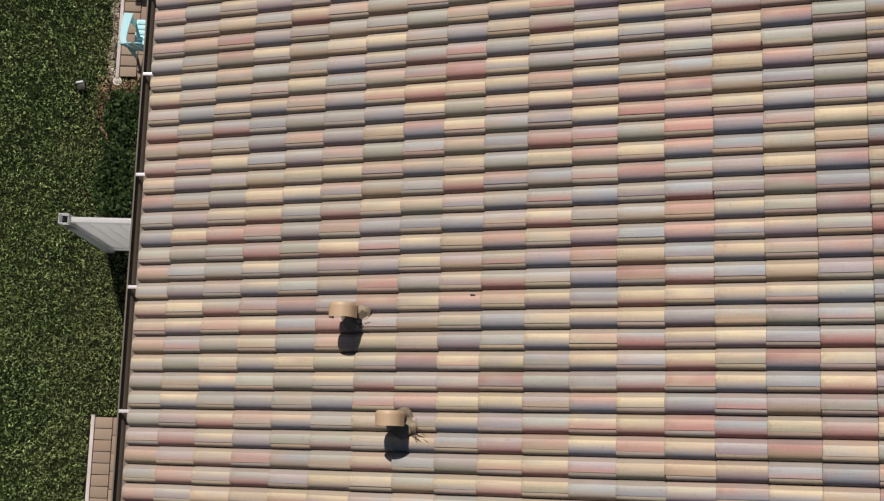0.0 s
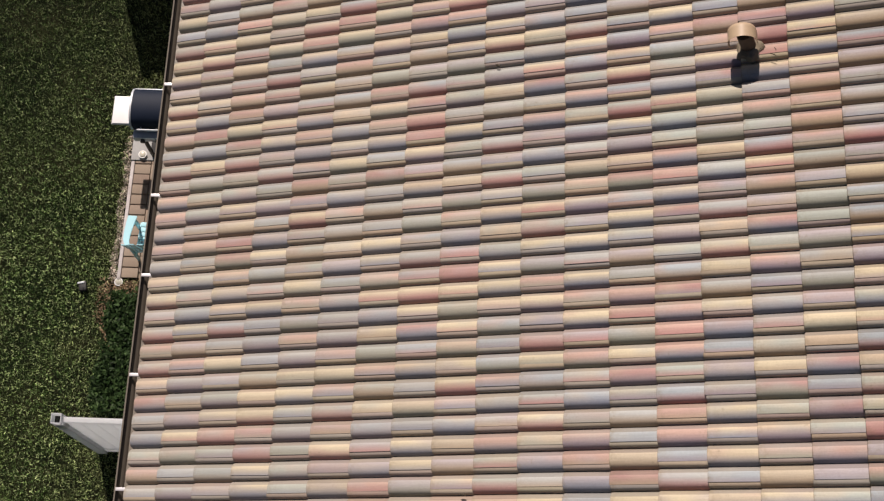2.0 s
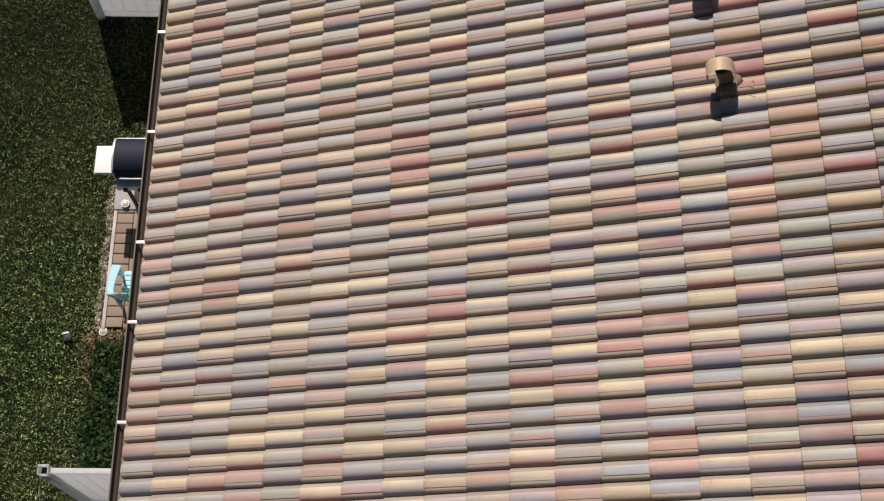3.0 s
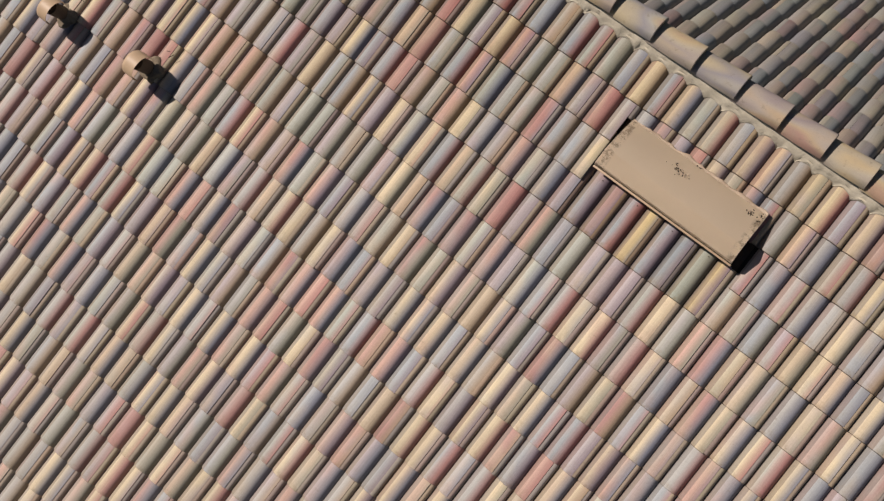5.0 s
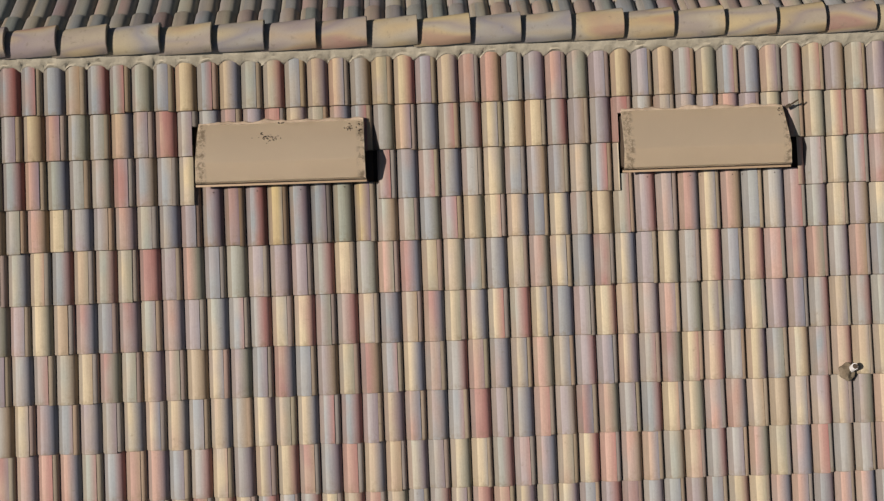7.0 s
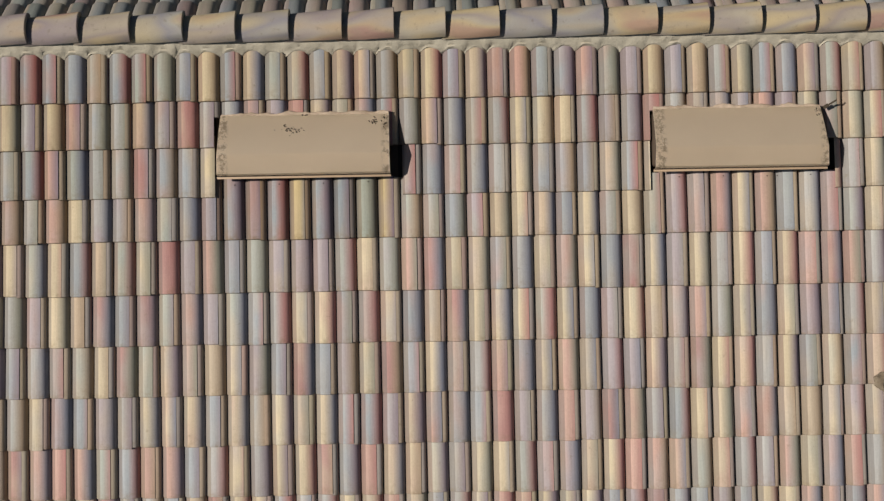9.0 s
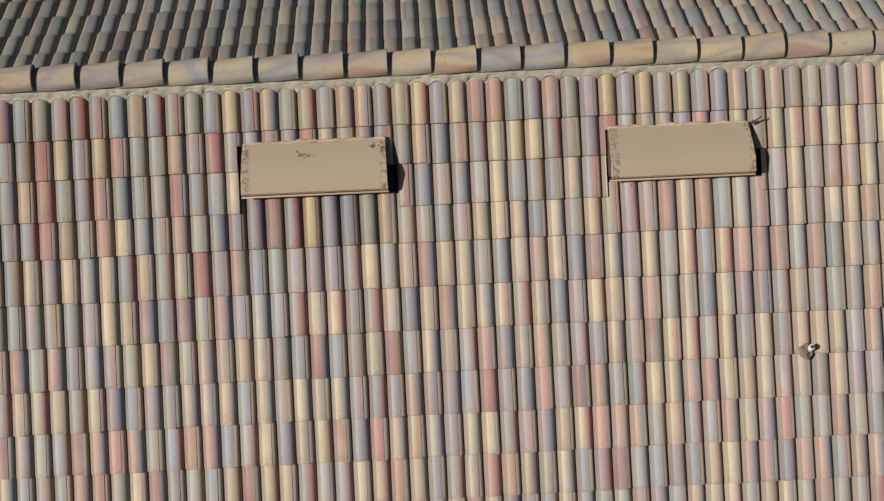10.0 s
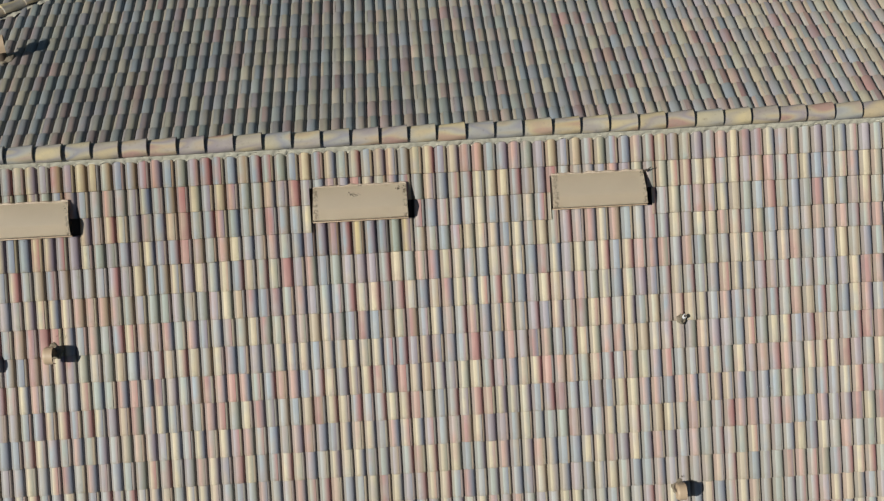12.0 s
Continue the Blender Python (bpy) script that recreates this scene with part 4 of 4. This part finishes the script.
# ---- yard ----
def build_pavers(name, x0, x1, y0, label):
    base = part(name, boxed(x0 + 0.01, x1 - 0.01, y0 + 0.01, 0.41, -0.05, 0.012), SANDY)
    tagged(base, label, "patio", kind="structure")
    rng = random.Random(len(name))
    bm = box(bmesh.new(), -0.097, 0.097, -0.060, 0.060, -0.03, 0.0, 0.006)
    me = finish(bm, "paver", PAVER)
    bm = box(bmesh.new(), -0.060, 0.060, -0.097, 0.097, -0.03, 0.0, 0.006)
    border = finish(bm, "paver", PAVER)
    nx = int((x1 - x0) / 0.124)
    step = (x1 - x0) / nx
    for i in range(nx):
        part("paver", border, None, base, m=Matrix.Translation((x0 + (i + 0.5) * step, y0 + 0.10, 0.045 + rng.uniform(-0.003, 0.003))) @ Matrix.Rotation(rng.uniform(-0.012, 0.012), 4, "Z"))
    for i in range(int((x1 - x0) / 0.198)):
        for k in range(11):
            y = y0 + 0.264 + k * 0.124
            if y < 0.3:
                x = x0 + 0.10 + i * 0.198 + (0.099 if k % 2 else 0)
                if x < x1 - 0.1:
                    part("paver", me, None, base, m=Matrix.Translation((x, y, 0.045 + rng.uniform(-0.003, 0.003))))
    part("edging", boxed(x0 - 0.02, x1 + 0.02, y0 - 0.046, y0 - 0.004, -0.02, 0.046, 0.006), EDGING, base, "pale concrete edge")
    return base


def build_fence(x, y_out, h, group):
    f = thing("vinyl_fence", Matrix.Translation((x, 0, 0)), "white vinyl privacy fence panel with an uncapped post", "fence", group)
    y_in = 0.41
    p = 0.051
    bm = bmesh.new()
    for sx, sy in ((1, 0), (-1, 0), (0, 1), (0, -1)):
        x0, x1 = (p - 0.006, p) if sx > 0 else ((-p, -p + 0.006) if sx < 0 else (-p + 0.006, p - 0.006))
        y0, y1 = (p - 0.006, p) if sy > 0 else ((-p, -p + 0.006) if sy < 0 else (-p, p))
        if sx:
            y0, y1 = -p, p
        else:
            y0, y1 = (p - 0.006, p) if sy > 0 else (-p, -p + 0.006)
        box(bm, x0, x1, y_out + y0, y_out + y1, 0, h + 0.05)
    part("post", bm, VINYL, f, "hollow white vinyl post without its cap")
    # black plug added in place of the shade inside the hollow post
    part("post_shade_plug", boxed(-p + 0.007, p - 0.007, y_out - p + 0.007, y_out + p - 0.007, h - 0.25, h - 0.06), PLASTIC_BLACK, f, "black plug that stands for the shaded hollow of the post")
    part("top_rail", boxed(-0.026, 0.026, y_out + p, y_in, h - 0.09, h, 0.004), VINYL, f)
    part("bottom_rail", boxed(-0.026, 0.026, y_out + p, y_in, 0.04, 0.16, 0.004), VINYL, f)
    y = y_out + p
    while y < y_in - 0.02:
        y2 = min(y + 0.152, y_in)
        part("board", boxed(-0.011, 0.011, y + 0.002, y2 - 0.002, 0.16, h - 0.09, 0.003), VINYL, f)
        y = y2
    return f


def build_chair():
    c = thing("garden_chair", Matrix.Translation((-1.055, -0.72, 0.045)) @ Matrix.Rotation(radians(-3), 4, "Z") @ Matrix.Diagonal((0.61, 0.80, 0.80, 1)), "sky-blue wooden slatted garden armchair on the patio", "chair")
    for k in range(6):
        x = -0.30 + k * 0.095
        part("seat_slat", boxed(x - 0.044, x + 0.044, -0.275, 0.275, 0.292 - 0.012 * k, 0.312 - 0.012 * k, 0.004), CHAIR_BLUE, c)
    for k in range(6):
        y = -0.25 + k * 0.10
        bm = bmesh.new()
        box(bm, -0.011, 0.011, -0.043, 0.043, 0.0, 0.66 - 0.02 * abs(k - 2.5) ** 2, 0.005)
        part("back_slat", bm, CHAIR_BLUE, c, m=Matrix.Translation((0.25, y, 0.27)) @ Matrix.Rotation(radians(11), 4, "Y") @ Matrix.Rotation(radians(-(k - 2.5) * 3.6), 4, "X"))
    for side in (-1, 1):
        bm = bmesh.new()
        n = 12
        lo = []
        for a in range(n + 1):
            f = a / n
            x = -0.34 + 0.66 * f
            w0 = 0.065 - 0.028 * f
            bow = 0.035 * math.sin(f * 2.4)
            y = side * (0.345 + bow - 0.10 * max(0.0, f - 0.8) * 5 * 0.6)
            lo.append(((x, y - w0), (x, y + w0)))
        vs = [[bm.verts.new((*q, z)) for z in (0.55, 0.572) for q in pair] for pair in lo]
        for a in range(n):
            A, B = vs[a], vs[a + 1]
            bm.faces.new((A[2], A[3], B[3], B[2]))
            bm.faces.new((A[0], B[0], B[1], A[1]))
            bm.faces.new((A[0], A[2], B[2], B[0]))
            bm.faces.new((A[1], B[1], B[3], A[3]))
        bm.faces.new((vs[0][0], vs[0][1], vs[0][3], vs[0][2]))
        bm.faces.new((vs[n][0], vs[n][2], vs[n][3], vs[n][1]))
        part("armrest", bm, CHAIR_BLUE, c)
        part("front_leg", boxed(-0.30, -0.21, side * 0.310 - 0.011, side * 0.310 + 0.011, 0.0, 0.549, 0.003), CHAIR_BLUE, c)
        part("rear_leg", boxed(0.24, 0.32, side * 0.310 - 0.011, side * 0.310 + 0.011, 0.0, 0.549, 0.003), CHAIR_BLUE, c)
        part("seat_rail", boxed(-0.34, 0.32, side * 0.287 - 0.008, side * 0.287 + 0.008, 0.20, 0.292, 0.003), CHAIR_BLUE, c)


def build_grill():
    g = thing("gas_grill", Matrix.Translation((-2.425, -0.625, 0.045)), "dark navy gas barbecue with a white side shelf", "barbecue")
    prof = [(-0.235, 0.86)] + [(-0.235 * math.cos(a), 0.90 + 0.17 * math.sin(a) ** 0.7) for a in np.linspace(0.05, math.pi - 0.05, 14)] + [(0.235, 0.86)]

    def arch(y0, y1, grow):
        bm = bmesh.new()
        a = [bm.verts.new((x * grow, y0, 0.86 + (z - 0.86) * grow)) for x, z in prof]
        b = [bm.verts.new((x * grow, y1, 0.86 + (z - 0.86) * grow)) for x, z in prof]
        for i in range(len(prof)):
            k = (i + 1) % len(prof)
            bm.faces.new((a[i], a[k], b[k], b[i]))
        bm.faces.new(a[::-1])
        bm.faces.new(b)
        return bm
    lid = part("lid", arch(-0.36, 0.36, 1.0), NAVY, g, "glossy navy-black lid")
    for side in (-1, 1):
        part("end_trim", arch(*sorted((side * 0.361, side * 0.382)), 1.02), DULL_STEEL, lid, "pale metal end trim")
    part("rear_trim", boxed(-0.256, -0.238, -0.382, 0.382, 0.90, 0.93, 0.004), DULL_STEEL, lid, "pale metal rear trim")
    bm = bmesh.new()
    rod(bm, (0.27, -0.30, 0.93), (0.27, 0.30, 0.93), 0.012, 10)
    rod(bm, (0.22, -0.26, 0.93), (0.27, -0.26, 0.93), 0.008, 8)
    rod(bm, (0.22, 0.26, 0.93), (0.27, 0.26, 0.93), 0.008, 8)
    part("handle", bm, DULL_STEEL, lid, "steel bar handle")
    part("firebox", boxed(-0.22, 0.22, -0.35, 0.35, 0.62, 0.855, 0.02), PLASTIC_BLACK, g)
    panel = part("control_panel", boxed(0.222, 0.325, -0.37, 0.37, 0.72, 0.83, 0.012), DULL_STEEL, g, "grey metal control panel")
    for y in (-0.26, -0.09, 0.09, 0.26):
        bm = bmesh.new()
        rod(bm, (0.325, y, 0.775), (0.358, y, 0.775), 0.026, 14)
        part("knob", bm, PLASTIC_BLACK, panel)
    for side in (-1, 1):
        y0, y1 = sorted((side * 0.405, side * 0.635))
        shelf = part("side_shelf", boxed(-0.20, 0.145, y0, y1, 0.80, 0.825, 0.006), WHITE_METAL, g, "white metal folding shelf")
        part("shelf_rim", boxed(-0.208, 0.153, y0 - 0.008, y1 + 0.008, 0.79, 0.812, 0.004), GREY_TANK, shelf, "grey plastic rim")
    for sx in (-0.2, 0.2):
        for sy in (-0.32, 0.32):
            part("leg", boxed(sx - 0.018, sx + 0.018, sy - 0.018, sy + 0.018, 0.0, 0.619, 0.003), PLASTIC_BLACK, g)
    part("base_shelf", boxed(-0.21, 0.21, -0.33, 0.33, 0.12, 0.14, 0.004), PLASTIC_BLACK, g)


def build_slab():
    ob = part("concrete_slab", boxed(-2.50, -2.165, -1.222, -0.60, 0.042, 0.062, 0.006), SLAB)
    tagged(ob, "flat grey concrete slab lying on the pavers", "slab")


def build_garden_light(x, y, z, label):
    g = thing("garden_light", Matrix.Translation((x, y, z)), label, "garden light", "round ground lights by the patio")
    bm = bmesh.new()
    rod(bm, (0, 0, -0.001), (0, 0, 0.03), 0.046, 20, 0.050)
    part("body", bm, WHITE_METAL, g, "pale plastic ring")
    bm = bmesh.new()
    bmesh.ops.create_uvsphere(bm, u_segments=20, v_segments=10, radius=1.0, matrix=Matrix.Translation((0, 0, 0.028)) @ Matrix.Diagonal((0.042, 0.042, 0.014, 1)))
    part("lens", bm, GLOBE, g, "frosted pale lens")


def build_sprinkler():
    """Low black valve box with a grey plate on top and a short spout."""
    s = thing("sprinkler", Matrix.Translation((-0.537, -1.60, 0)) @ Matrix.Rotation(radians(12), 4, "Z"), "small black lawn sprinkler with a grey top plate", "sprinkler")
    part("body", boxed(-0.055, 0.055, -0.045, 0.045, -0.02, 0.075, 0.012), PLASTIC_BLACK, s)
    part("plate", boxed(-0.050, -0.028, -0.052, 0.030, 0.076, 0.086, 0.003), DULL_STEEL, s, "grey top plate")
    bm = bmesh.new()
    rod(bm, (0.02, 0.01, 0.07), (0.075, 0.045, 0.115), 0.011, 10)
    part("spout", bm, PLASTIC_BLACK, s)


build_ground()
build_lawn()
build_shell()
build_gutter()
build_roof_south()
build_roof_north()
build_ridge()
for k, (a, b) in enumerate(VENTS):
    build_box_vent(a, b, k + 1)
for k, (x, y, size) in enumerate([(2.575, 2.178, 1.0), (3.420, 2.622, 1.0), (-1.005, 5.485, 1.03), (-1.925, 5.40, 1.0), (6.945, 3.22, 1.0)]):
    build_hood_vent(ROOF @ Matrix.Translation((x, y, 0.01)), k + 3, size)
build_hood_vent(FAR @ Matrix.Translation((1.93, -2.44, 0.01)) @ Matrix.Rotation(math.pi + radians(14), 4, "Z"), 12, 1.22)
build_wing_ridge()
build_pipe()
build_wire()
build_debris()
build_pavers("patio", *PATIO[0], "strip of brown concrete pavers beside the house")
build_pavers("patio_path", *PATIO[1], "brown concrete paver path beside the house")
build_fence(1.372, -1.125, 1.75, "fence runs out from the house")
build_fence(-4.92, -1.67, 1.75, "fence runs out from the house")
build_chair()
build_grill()
build_slab()
build_garden_light(-0.614, -1.192, 0.0, "small round frosted ground light at the patio's edge")
build_garden_light(-2.229, -1.078, 0.063, "small round frosted ground light on the grey slab")
build_sprinkler()
